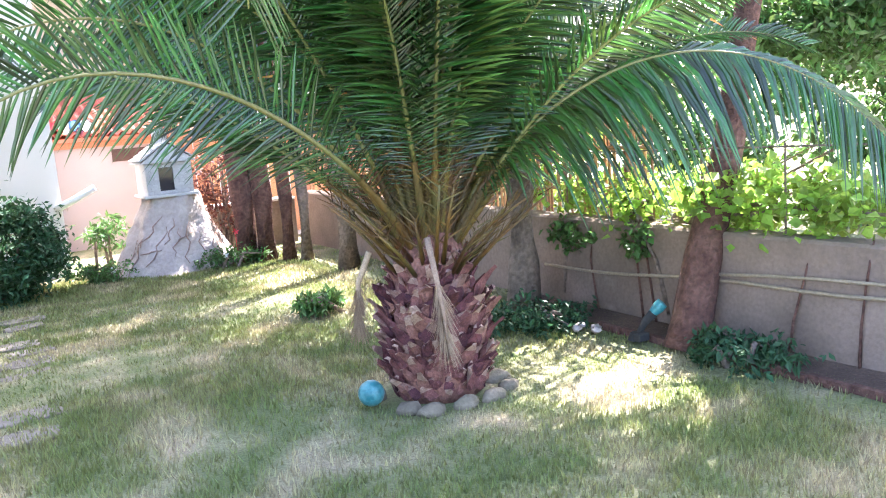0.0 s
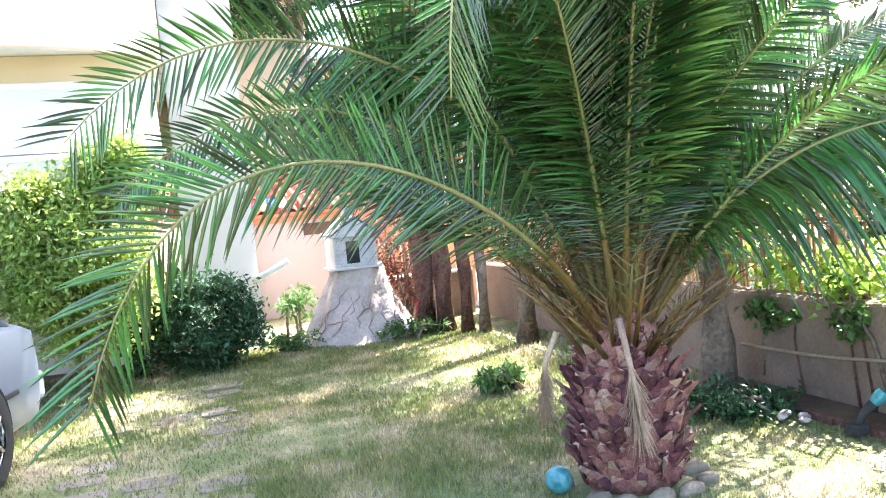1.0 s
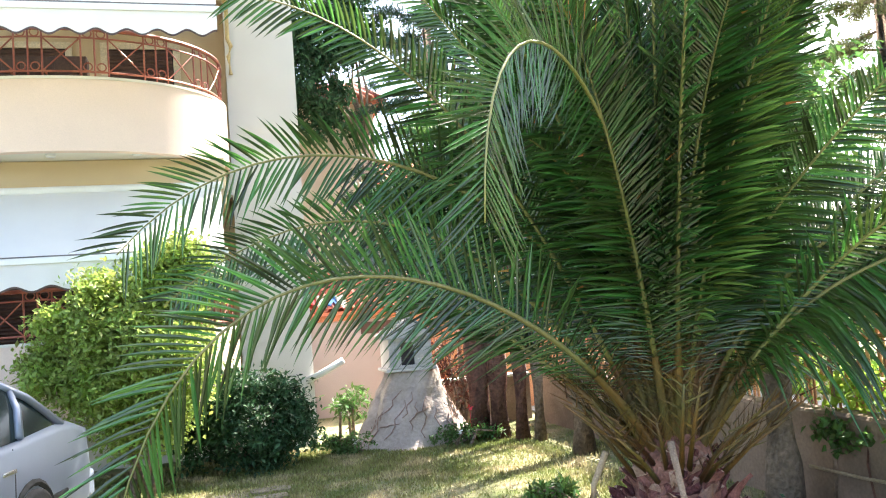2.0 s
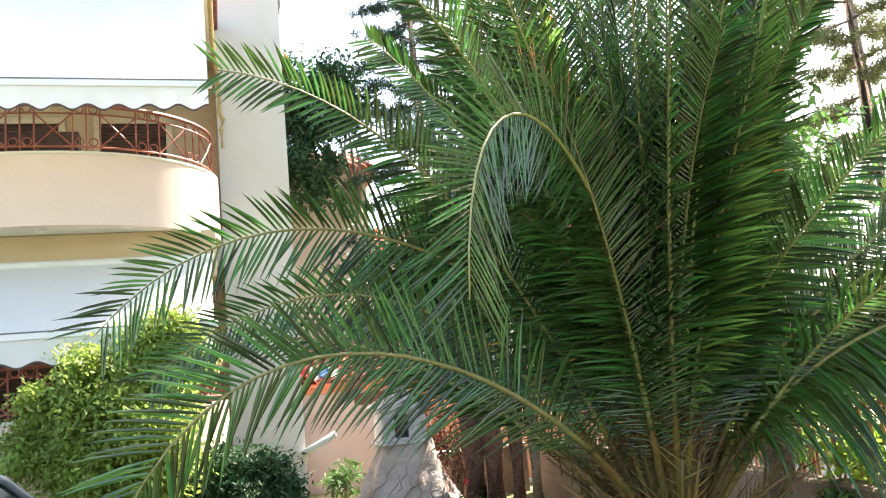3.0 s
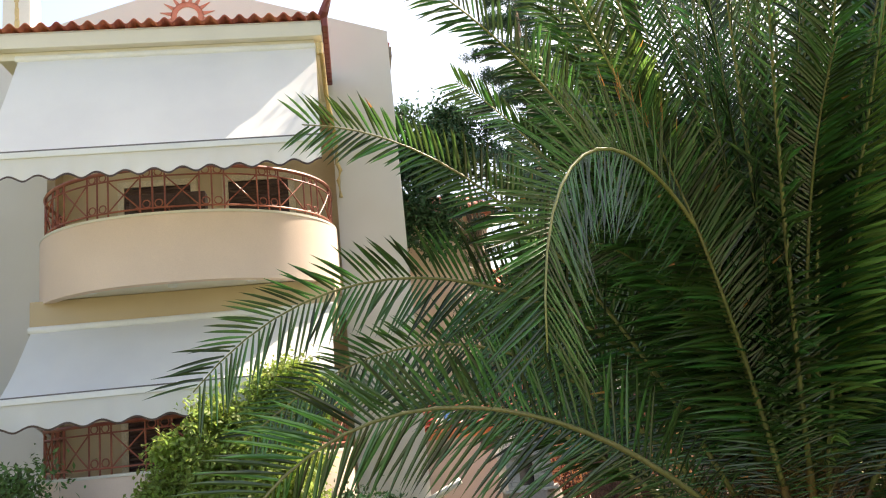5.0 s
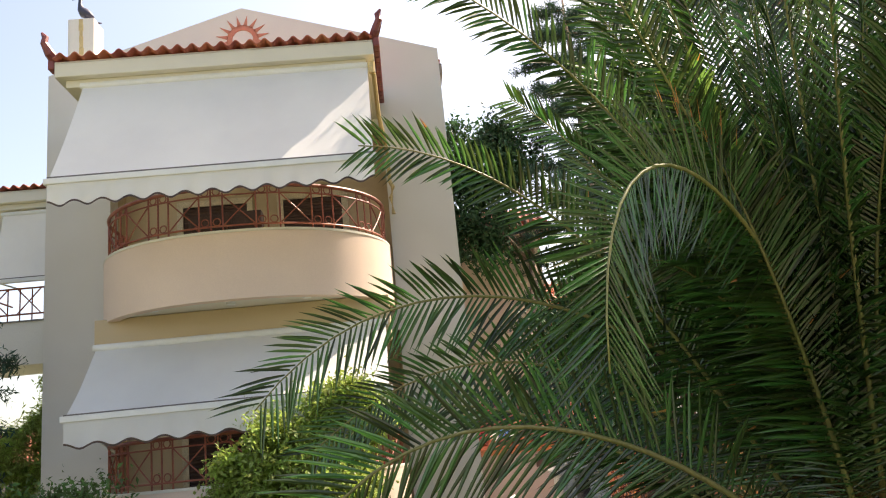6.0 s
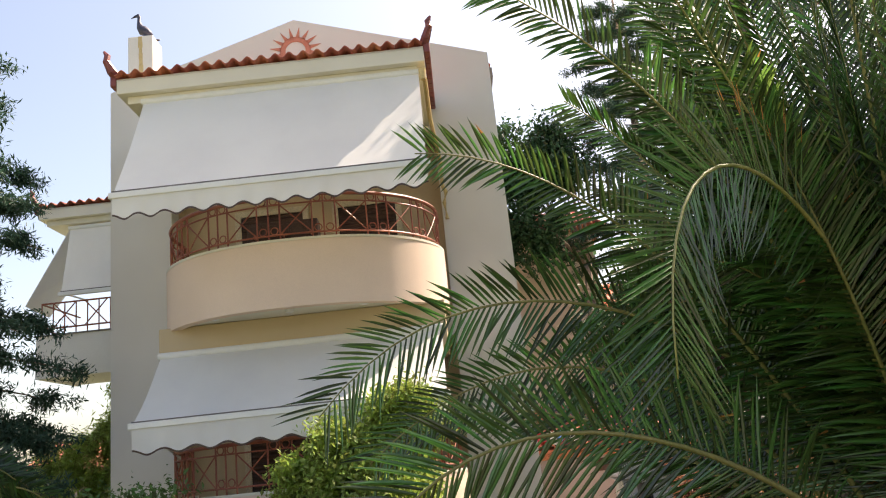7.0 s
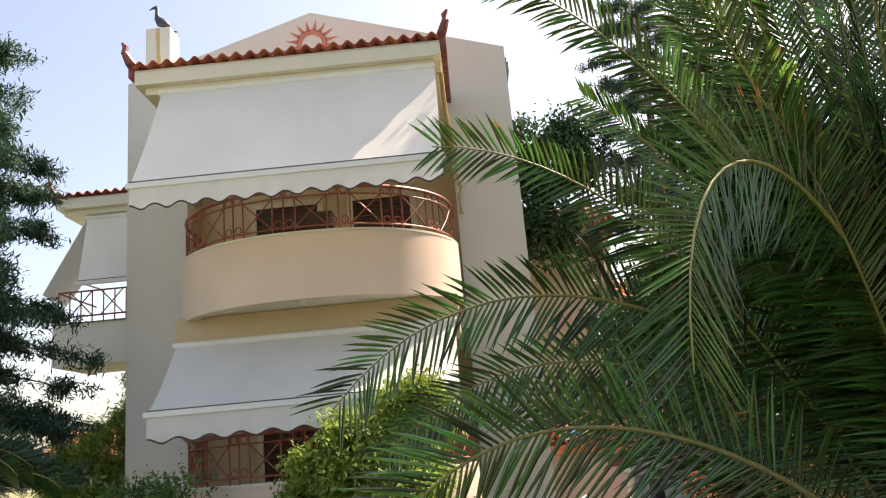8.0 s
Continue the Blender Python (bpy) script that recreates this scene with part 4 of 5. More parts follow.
def shrine_rock():
    rock = thing("rock_pedestal", (SHX, SHY, 0), "pale rendered rock pedestal scored with dark joints", "pedestal")
    bm = bmesh.new()
    seg, lev = 44, 16
    rings = []
    for j in range(lev + 1):
        v = j / lev
        ring = []
        for k in range(seg):
            a = 2 * math.pi * k / seg
            rx = 0.84 - 0.50 * v ** 0.75
            ry = 0.60 - 0.30 * v ** 0.75
            nn = noise.noise(Vector((math.cos(a) * 2.2, math.sin(a) * 2.2, v * 2.4)))
            cell = noise.voronoi(Vector((math.cos(a) * 2.6, math.sin(a) * 2.6, v * 3.2)))[0]
            groove = -0.05 if cell[1] - cell[0] < 0.09 else 0.0
            kx = 1 + 0.16 * nn + groove
            ring.append(bm.verts.new((SHX + 0.03 * v + rx * kx * math.cos(a), SHY + ry * kx * math.sin(a), -0.03 + 0.98 * v + 0.02 * nn)))
        rings.append(ring)
    for r0, r1 in zip(rings, rings[1:]):
        for k in range(seg):
            f = bm.faces.new((r0[k], r0[(k + 1) % seg], r1[(k + 1) % seg], r1[k]))
    bm.faces.new(rings[-1])
    part("rock", bm, "rock", rock, "", True)
    # scored joints
    rs = random.Random(4)
    for k in range(18):
        a = radians(185 + 10 * k + rs.uniform(-4, 4))
        bm = bmesh.new()
        pts = []
        v0 = rs.uniform(0.0, 0.45)
        v1 = v0 + (rs.uniform(0.3, 0.6) if k % 4 else rs.uniform(0.02, 0.1))
        drift = rs.uniform(0.0, 0.4) if k % 4 else rs.choice((-0.4, 0.4))
        for i in range(7):
            v = v0 + (min(v1, 0.97) - v0) * i / 6
            b = a + drift * (i / 6) + 0.06 * math.sin(i * 1.9 + k)
            nn = noise.noise(Vector((math.cos(b) * 2.2, math.sin(b) * 2.2, v * 2.4)))
            pts.append((SHX + 0.03 * v + (0.842 - 0.50 * v ** 0.75) * (1 + 0.16 * nn) * math.cos(b), SHY + (0.602 - 0.30 * v ** 0.75) * (1 + 0.16 * nn) * math.sin(b), -0.03 + 0.98 * v + 0.02 * nn))
        tube(bm, pts, [0.004, 0.007, 0.009, 0.008, 0.009, 0.006, 0.003], 5)
        part("joint", bm, "joint", rock, "dark scored joint", True)


shrine_rock()


def shrine_house():
    sh = thing("garden_shrine", (SHX, SHY, 0.95), "small whitewashed stone chapel model on the rock", "shrine")
    x0, x1, y0, y1, z0, z1 = SHX - 0.31, SHX + 0.26, SHY - 0.27, SHY + 0.27, 0.95, 1.36
    bm = bmesh.new()
    box(bm, x0 - 0.05, x1 + 0.05, y0 - 0.05, y1 + 0.05, 0.93, 0.965, 0.008)
    part("base_slab", bm, "shrine", sh)
    wx0, wx1 = x0 + 0.16, x0 + 0.34
    bm = bmesh.new()
    for a, b, c, d in ((x0, wx0, 0.966, z1), (wx1, x1, 0.966, z1), (wx0, wx1, z1 - 0.06, z1), (wx0, wx1, 0.966, 1.0)):
        box(bm, a, b, y0, y0 + 0.05, c, d)
    box(bm, x0, x0 + 0.05, y0 + 0.05, y1, 0.966, z1)
    box(bm, x1 - 0.05, x1, y0 + 0.05, y1, 0.966, z1)
    box(bm, x0, x1, y1, y1 + 0.04, 0.966, z1)
    part("wall", bm, "shrine", sh)
    bm = bmesh.new()
    box(bm, wx0, wx1, y0 + 0.03, y0 + 0.045, 1.0, z1 - 0.06)
    part("door_pane", bm, "darkglass", sh, "dark glazed little door")
    rs = random.Random(9)
    # courses of small stones
    for j in range(9):
        z = 0.972 + 0.043 * j
        x = x0 + 0.004 - (0.03 if j % 2 else 0)
        while x < x1 - 0.02:
            w = rs.uniform(0.06, 0.09)
            a, b = max(x, x0), min(x + w - 0.006, x1)
            x += w
            if b - a < 0.02 or (b > wx0 and a < wx1 and 0.995 < z + 0.02 < z1 - 0.05):
                continue
            bm = bmesh.new()
            box(bm, a, b, y0 - 0.012, y0 + 0.001, z, z + 0.037, 0.004)
            part("stone", bm, "shrine", sh)
    bm = bmesh.new()
    ngon_prism(bm, [(x0 - 0.06, y0 - 0.05, z1), (x1 + 0.06, y0 - 0.05, z1), ((x0 + x1) / 2, y0 - 0.05, z1 + 0.24)], (0, y1 - y0 + 0.12, 0))
    roof = part("roof", bm, "shrine", sh, "pale pitched stone roof")
    for sgn in (-1, 1):
        for j in range(5):
            bm = bmesh.new()
            u0, u1 = j / 5, (j + 1.15) / 5
            cx = (x0 + x1) / 2
            hw = (x1 - x0) / 2 + 0.06
            q = [(cx + sgn * hw * (1 - u), y0 - 0.065, z1 + 0.24 * u + 0.012 + (0.016 if u == u0 else 0)) for u in (u0, min(u1, 1.0))]
            ngon_prism(bm, [q[0], q[1], (q[1][0], q[1][1], q[1][2] + 0.016), (q[0][0], q[0][1], q[0][2] + 0.016)], (0, y1 - y0 + 0.15, 0))
            part("slab", bm, "shrine", roof)
    bm = bmesh.new()
    cx = (x0 + x1) / 2
    tube(bm, [(cx, SHY, z1 + 0.20), (cx, SHY, z1 + 0.30), (cx, SHY, z1 + 0.36), (cx, SHY, z1 + 0.44)], [0.09, 0.09, 0.10, 0.012], 12)
    part("turret", bm, "shrine", sh, "little domed turret")
    bm = bmesh.new()
    box(bm, cx - 0.012, cx + 0.012, SHY - 0.012, SHY + 0.012, z1 + 0.42, z1 + 0.56)
    box(bm, cx - 0.045, cx + 0.045, SHY - 0.011, SHY + 0.011, z1 + 0.49, z1 + 0.515)
    part("cross", bm, "shrine", sh)


shrine_house()

# ---- walls and fences ----
WX = 4.78


def garden_wall():
    bm = bmesh.new()
    n = 60
    prof = []
    for i in range(n + 1):
        y = 2.0 + 12.4 * i / n
        top = 0.74 + 0.012 * noise.noise(Vector((y * 2, 0, 0)))
        x = WX + (0.10 if y < 6 else 0) * (6 - y) * 0.5 + 0.008 * noise.noise(Vector((y * 3, 5, 0)))
        prof.append([bm.verts.new((x, y, -0.1)), bm.verts.new((x - 0.004, y, 0.3)), bm.verts.new((x, y, top - 0.02)), bm.verts.new((x + 0.02, y, top)), bm.verts.new((x + 0.2, y, top)), bm.verts.new((x + 0.2, y, -0.1))])
    for a, b in zip(prof, prof[1:]):
        for k in range(5):
            bm.faces.new((a[k], a[k + 1], b[k + 1], b[k]))
    bmesh.ops.recalc_face_normals(bm, faces=bm.faces[:])
    solid("garden_wall", bm, "concrete", "low weathered concrete garden wall", "wall", kind="structure", smooth=False)


garden_wall()
bm = bmesh.new()
box(bm, 3.4, 4.78, 14.55, 14.75, -0.1, 0.62, 0.01)
solid("back_wall", bm, "concrete", "low concrete wall at the back of the garden", "wall", kind="structure")
bm = bmesh.new()
box(bm, 3.4, 4.78, 14.53, 14.78, 0.621, 0.66, 0.01)
solid("wall_coping", bm, "whitewall", "pale coping on the back wall", "coping", kind="structure")

# hose along the wall
bm = bmesh.new()
tube(bm, [(WX - 0.03 + (0.05 * max(0, 6 - y)), y, 0.30 + 0.16 * (8.6 - y) / 3 + 0.015 * math.sin(y * 3)) for y in [8.6 - 0.25 * k for k in range(22)]], 0.013, 8)
solid("hose", bm, "hose", "beige plastic hose fixed along the concrete wall", "hose", smooth=True)
bm = bmesh.new()
tube(bm, [(WX - 0.05 + (0.05 * max(0, 6 - y)), y, 0.36 + 0.16 * (8.6 - y) / 3 + 0.02 * math.sin(y * 2.2 + 1)) for y in [6.9 - 0.25 * k for k in range(14)]], 0.011, 8)
solid("hose", bm, "hose", "thin second hose sagging along the concrete wall", "hose", smooth=True)
# bare vine stems on the wall face
for k, (y, dz, dy) in enumerate(((7.45, 0.74, 0.06), (7.32, 0.72, 0.09), (6.20, 0.66, -0.12), (5.75, 0.74, -0.05), (7.95, 0.6, 0.08))):
    bm = bmesh.new()
    tube(bm, [(WX - 0.02 + 0.05 * max(0, 6 - y), y, 0.0), (WX - 0.03 + 0.05 * max(0, 6 - y), y + dy * 0.3, dz * 0.35), (WX - 0.025 + 0.05 * max(0, 6 - y), y + dy * 0.8, dz * 0.7), (WX + 0.03 + 0.05 * max(0, 6 - y), y + dy, dz + 0.03)], [0.011, 0.009, 0.008, 0.006], 7, wobble=0.2, seed=k)
    solid("bare_vine", bm, "bark", "bare brown vine climbing the garden wall", "vine", "bare vines on the wall", smooth=True)
# brown border strip at the wall foot
bm = bmesh.new()
for i in range(24):
    y0 = 7.6 - 0.25 * i
    off = 0.05 * max(0, 6 - y0) if y0 < 6 else 0
    ngon_prism(bm, [(4.42 + off, y0, -0.02), (4.40 + off, y0 - 0.25, -0.02), (4.40 + off, y0 - 0.25, 0.03), (4.42 + off, y0, 0.03)], (0.04, 0, 0))
solid("border_edging", bm, "bark", "brown timber edging of the planting strip", "edging", kind="structure")
bm = bmesh.new()
v = [bm.verts.new(p) for p in ((4.44, 8.8, 0.008), (4.44, 2.5, 0.008), (4.95, 2.5, 0.012), (4.79, 6.0, 0.012), (4.79, 8.8, 0.012))]
bm.faces.new(v)
solid("planting_strip", bm, "earth", "dry earth strip at the foot of the wall", "soil", kind="structure")


def cane_fence():
    """Reed canes standing behind the wall, wired to rails."""
    f = thing("reed_fence", (5.05, 9, 0.6), "brown reed cane fence behind the garden wall", "fence")
    rs = random.Random(12)
    bm = bmesh.new()
    for z in (0.95, 1.30, 1.75):
        bar(bm, (5.02, 7.6, z), (5.02, 14.6, z), 0.018)
    part("rail", bm, "reed", f)
    y = 7.6
    while y < 14.6:
        bm = bmesh.new()
        h = rs.uniform(1.7, 2.15)
        tube(bm, [(5.05 + rs.uniform(-0.01, 0.01), y, 0.3), (5.05 + rs.uniform(-0.02, 0.02), y + rs.uniform(-0.02, 0.02), h)], rs.uniform(0.011, 0.018), 5)
        part("cane", bm, "reed", f)
        y += rs.uniform(0.04, 0.11)


cane_fence()


def board_fence():
    f = thing("board_fence", (4.0, 15.6, 0), "sunlit orange board fence behind the garden", "fence")
    x = 3.3
    rs = random.Random(2)
    while x < 8.0:
        bm = bmesh.new()
        w = rs.uniform(0.09, 0.11)
        box(bm, x, x + w, 15.6, 15.62, 0.0, 1.75 + rs.uniform(-0.02, 0.02), 0.004)
        part("board", bm, "fencewood", f)
        x += w + 0.015
    bm = bmesh.new()
    for z in (0.5, 1.4):
        box(bm, 3.3, 8.0, 15.621, 15.66, z, z + 0.07)
    part("rail", bm, "fencewood", f)


board_fence()
# thin rail above the wall
bm = bmesh.new()
bar(bm, (4.86, 4.0, 1.34), (4.86, 8.6, 1.27), 0.007)
for y in (4.2, 6.3, 8.4):
    bar(bm, (4.87, y, 0.7), (4.87, y, 1.33), 0.008)
solid("wire_rail", bm, "greybark", "thin dark metal rail above the garden wall", "rail")
bm = bmesh.new()
v = [bm.verts.new(p) for p in ((5.0, -8, 0.006), (8.6, -8, 0.006), (8.6, 30, 0.006), (5.0, 30, 0.006))]
bm.faces.new(v)
solid("lane", bm, "road", "pale lane beyond the garden wall", "road", kind="structure")


# ---- buildings behind ----
def outbuilding():
    o = thing("outbuilding", (2.8, 17.5, 0), "low pale pink outbuilding with a clay tile roof", "building")
    bm = bmesh.new()
    box(bm, 1.6, 3.9, 17.0, 19.5, -0.1, 1.68)
    part("wall", bm, "pinkwall", o)
    bm = bmesh.new()
    box(bm, 1.62, 3.92, 16.93, 16.998, 1.60, 1.70, 0.01)
    part("fascia", bm, "fencewood", o, "orange timber fascia")
    bm = bmesh.new()
    ngon_prism(bm, [(1.55, 16.8, 1.70), (1.55, 19.6, 2.5), (1.55, 19.6, 2.56), (1.55, 16.8, 1.76)], (2.5, 0, 0))
    roof = part("roof", bm, "terracotta", o, "clay tile roof")
    for j in range(6):
        for i in range(14):
            ob = new("tile", TILE)
            attach(ob, roof)
            ob.matrix_basis = pose(1.66 + 0.1726 * i, 16.76 + 0.42 * j, 1.765 + 0.12 * j, 17.5, 0, random.uniform(-1.5, 1.5))
    bm = bmesh.new()
    box(bm, 2.7, 3.3, 16.985, 16.998, 1.35, 1.55)
    part("vent", bm, "shutter", o, "dark opening under the eave")


outbuilding()


def striped_cloth():
    """A bright cloth thrown over the outbuilding's roof edge, in folds."""
    c = thing("striped_cloth", (2.2, 17.1, 1.9), "red, white and blue striped cloth on the clay roof", "cloth")
    for i, (name, mat) in enumerate((("red_stripe", "redflower"), ("white_stripe", "flower"), ("blue_stripe", "bluecloth"), ("white_stripe", "flower"), ("orange_stripe", "fencewood"))):
        bm = bmesh.new()
        rows = []
        for j in range(9):
            v = j / 8
            rows.append([bm.verts.new((1.78 + 0.17 * (i + u) + 0.05 * v, 16.78 + 0.62 * v, 1.86 + 0.20 * v + 0.025 * math.sin(9 * u + 5 * v + i) + 0.05 * (1 - v) * math.sin(3 * (i + u)))) for u in (0.0, 0.33, 0.66, 1.0)])
        for a, b in zip(rows, rows[1:]):
            for k in range(3):
                bm.faces.new((a[k], a[k + 1], b[k + 1], b[k]))
        bmesh.ops.solidify(bm, geom=bm.faces[:], thickness=0.006)
        part(name, bm, mat, c, "", True)


striped_cloth()


def far_house(x0, x1, y, z1, wall, label, floors=3, depth=6):
    h = thing("neighbour_house", ((x0 + x1) / 2, y, 0), label, "house")
    bm = bmesh.new()
    box(bm, x0, x1, y, y + depth, -0.1, z1)
    part("wall", bm, wall, h)
    bm = bmesh.new()
    ngon_prism(bm, [(x0 - 0.3, y - 0.4, z1), (x0 - 0.3, y + depth + 0.4, z1), (x0 - 0.3, y + depth / 2, z1 + 1.3)], (x1 - x0 + 0.6, 0, 0))
    roof = part("roof", bm, "terracotta", h, "terracotta tiled roof")
    slope = math.degrees(math.atan2(1.3, depth / 2 + 0.4))
    n = int((x1 - x0 + 0.6) / 0.21)
    bm = bmesh.new()
    for i in range(n):
        x = x0 - 0.3 + 0.21 * (i + 0.5)
        tube(bm, [(x, y - 0.42, z1 + 0.02), (x, y + depth / 2, z1 + 1.32)], 0.085, 6)
    tagged(part("tiling", bm, "terracotta", roof, "", True), kind="stuff")
    z = 1.0
    while z + 1.3 < z1 and z < 2.9 * floors:
        x = x0 + 0.8
        while x + 1 < x1:
            bm = bmesh.new()
            box(bm, x - 0.06, x + 1.0, y - 0.03, y - 0.002, z - 0.06, z + 1.3)
            w = part("window", bm, "alu", h)
            bm = bmesh.new()
            box(bm, x, x + 0.94, y - 0.04, y - 0.031, z, z + 1.24)
            part("pane", bm, "darkglass", w)
            x += 2.4
        z += 2.9
    return h


far_house(0.9, 4.15, 22.0, 6.7, "peach", "peach two-storey neighbour house with tiled roof", 1)
far_house(4.8, 9.5, 22.4, 4.6, "whitewall", "white neighbour house with tiled roof")
far_house(-16.0, -9.0, 34.0, 2.6, "pinkwall", "low distant house with orange tiled roof")


# ---- trees and shrubs ----
def tree(name, at, trunk_pts, radii, crown, leaf_n, leaf_size, mat, bark, label, seed, limbs=6, aspect=0.45, group="", cat="tree", limb_r=0.05):
    rs = np.random.RandomState(seed)
    t = thing(name, at, label, cat, group)
    bm = bmesh.new()
    tube(bm, trunk_pts, radii, 14, wobble=0.16, seed=seed)
    part("trunk", bm, bark, t, "", True)
    crown = np.asarray(crown)
    top = Vector(trunk_pts[-1])
    pick = rs.choice(len(crown), min(limbs, len(crown)), replace=False)
    for i in pick:
        bm = bmesh.new()
        e = Vector(crown[i, :3])
        mid = top.lerp(e, 0.5) + Vector(rs.normal(size=3) * 0.12)
        tube(bm, [top + Vector((0, 0, -0.05)), mid, e], [radii[-1] * 0.6, limb_r * 0.6, limb_r * 0.2], 7)
        part("limb", bm, bark, t, "", True)
    me = leaf_mesh("crown", crown, leaf_n, leaf_size, mat, rs, aspect=aspect)
    attach(new("crown", me), t)
    return t


R = np.random.RandomState(77)
# leaning trunk by the wall
# clumps at z 6.6 are out of view, added to shade the lawn
tree("tree", (4.50, 6.80, 0), [(4.48, 6.80, -0.05), (4.56, 6.80, 0.15), (4.70, 6.82, 0.55), (4.90, 6.86, 0.95), (5.10, 6.9, 1.35), (5.35, 7.0, 1.9), (5.6, 7.0, 2.8), (5.6, 6.6, 5.2)],
     [0.165, 0.135, 0.125, 0.118, 0.11, 0.10, 0.09, 0.06], np.concatenate([clumps(R, (5.3, 5.9, 6.6), (2.6, 2.5, 1.2), 150, (0.3, 0.5), 0.2), clumps(R, (7.1, 5.4, 2.6), (0.9, 1.1, 0.7), 36, (0.2, 0.36)), clumps(np.random.RandomState(5), (7.00, 7.36, 2.22), (0.7, 1.1, 0.45), 46, (0.2, 0.36), 0.2), clumps(R, (8.15, 7.8, 6.6), (1.1, 0.8, 0.6), 60, (0.2, 0.36), 0.2)]), 58000, 0.10, "leaf", "bark", "reddish leaning tree trunk beside the concrete wall", 1, 10)
# the two highest clump groups are unseen, added to shade palm and lawn
tree("tree", (4.42, 8.48, 0), [(4.40, 8.48, -0.05), (4.42, 8.48, 0.4), (4.44, 8.5, 1.0), (4.40, 8.5, 1.8), (4.7, 8.7, 3.6), (5.6, 9.1, 6.2)], [0.16, 0.125, 0.115, 0.10, 0.09, 0.06],
     np.concatenate([clumps(R, (6.2, 9.4, 7.4), (2.0, 2.0, 1.1), 60, (0.26, 0.42), 0.2), clumps(R, (6.6, 13.2, 8.2), (1.9, 1.9, 1.0), 90, (0.3, 0.5), 0.2), clumps(R, (4.7, 9.3, 3.0), (1.1, 1.2, 1.2), 70, (0.25, 0.45), 0.2)]), 36000, 0.10, "leaf", "greybark", "grey trunked tree beside the concrete wall", 2, 10)
BACK = ((4.28, 11.70, 0.13), (4.18, 12.75, 0.075), (4.02, 12.95, 0.09), (3.82, 13.25, 0.13), (3.62, 13.45, 0.16))
for k, (x, y, r) in enumerate(BACK):
    # first three crowns are lifted out of view to shade the palm
    tree("tree", (x, y, 0), [(x, y, -0.05), (x + 0.02, y, 0.8), (x - 0.02, y + 0.05, 1.8), (x + 0.05, y + 0.1, (6.9, 8.4, 8.5, 2.7, 2.4)[k])], [r * 1.15, r, r * 0.85, r * 0.55],
         clumps(R, (x + (0.9, 0.9, 0.5, 0.3, -0.2)[k], y + (0.2, -1.5, 0.4, 0.3, 0.3)[k], (8.0, 9.6, 9.7, 3.6, 3.1)[k]), ((1.7, 1.4, 1.2, 1.0, 0.9)[k], (1.6, 1.3, 1.2, 1.0, 0.8)[k], 1.0), 70, (0.25, 0.45), 0.3), (11000, 9000, 9000, 8000, 7000)[k], 0.11, "leaf" if k % 2 else "darkleaf", "greybark" if k in (0, 1) else "bark", "slender tree trunk at the back of the garden", 10 + k, 8, group="trees at the back of the garden")


def shrub(name, at, spots, n, size, mat, label, seed, aspect=0.45, cat="shrub", stems=7, bark="greybark", second=None):
    rs = np.random.RandomState(seed)
    t = thing(name, at, label, cat)
    spots = np.asarray(spots)
    for i in rs.choice(len(spots), min(stems, len(spots)), replace=False):
        bm = bmesh.new()
        e = Vector(spots[i, :3])
        b = Vector(at) + Vector((rs.normal() * 0.08, rs.normal() * 0.08, -0.02))
        tube(bm, [b, b.lerp(e, 0.5) + Vector((0, 0, 0.1)), e], [0.025, 0.018, 0.006], 6)
        part("stem", bm, bark, t, "", True)
    attach(new("foliage", leaf_mesh("foliage", spots, n, size, mat, rs, aspect=aspect)), t)
    if second:
        attach(new("young_foliage", leaf_mesh("young_foliage", spots[spots[:, 2] > np.median(spots[:, 2])], n // 3, size, second, rs, aspect=aspect)), t)
    return t


shrub("shrub", (0.75, 13.35, 0), clumps(R, (0.70, 13.2, 0.55), (0.80, 0.6, 0.54), 70, (0.12, 0.24), 0.5), 13000, 0.075, "darkleaf", "dense dark green shrub in front of the house", 31)
shrub("tall_shrub", (-0.45, 12.2, 0), np.concatenate([clumps(R, (-0.45, 12.2, 1.50), (0.68, 0.5, 0.92), 80, (0.14, 0.26), 0.5), clumps(R, (0.02, 12.3, 2.30), (0.40, 0.36, 0.36), 24, (0.12, 0.2), 0.4), clumps(R, (-1.0, 12.15, 1.55), (0.48, 0.36, 0.5), 26, (0.12, 0.2), 0.4)]), 46000, 0.064, "brightleaf", "tall yellow green shrub in sun before the balcony", 32, aspect=0.5)
shrub("shrub", (-3.0, 11.8, 0), clumps(R, (-2.9, 11.9, 1.2), (1.05, 0.5, 0.62), 50, (0.14, 0.26), 0.5), 6500, 0.07, "leaf", "loose dark shrub below the lower balcony", 33)
shrub("conifer_shrub", (-5.9, 16.0, 0), np.concatenate([clumps(R, (-5.5, 16.0, 1.6), (0.55, 0.5, 1.15), 70, (0.12, 0.22), 0.6), clumps(R, (-4.75, 16.1, 1.8), (0.28, 0.3, 1.6), 40, (0.1, 0.18), 0.5)]), 44000, 0.085, "brightleaf", "upright yellow green cypress shrub beside the house", 34, aspect=0.25)
shrub("vine", (4.9, 7.5, 0.74), clumps(R, (5.15, 7.0, 0.92), (0.35, 2.3, 0.22), 46, (0.12, 0.22), 0.3), 4200, 0.07, "vine", "sunlit vine with large yellow green leaves over the wall", 35, aspect=0.9, cat="vine")
shrub("vine", (4.95, 10.0, 0.7), clumps(R, (5.3, 10.2, 1.5), (0.4, 1.9, 0.6), 40, (0.15, 0.28), 0.3), 4200, 0.07, "vine", "leafy vine on the reed fence in sun", 36, aspect=0.8, cat="vine")
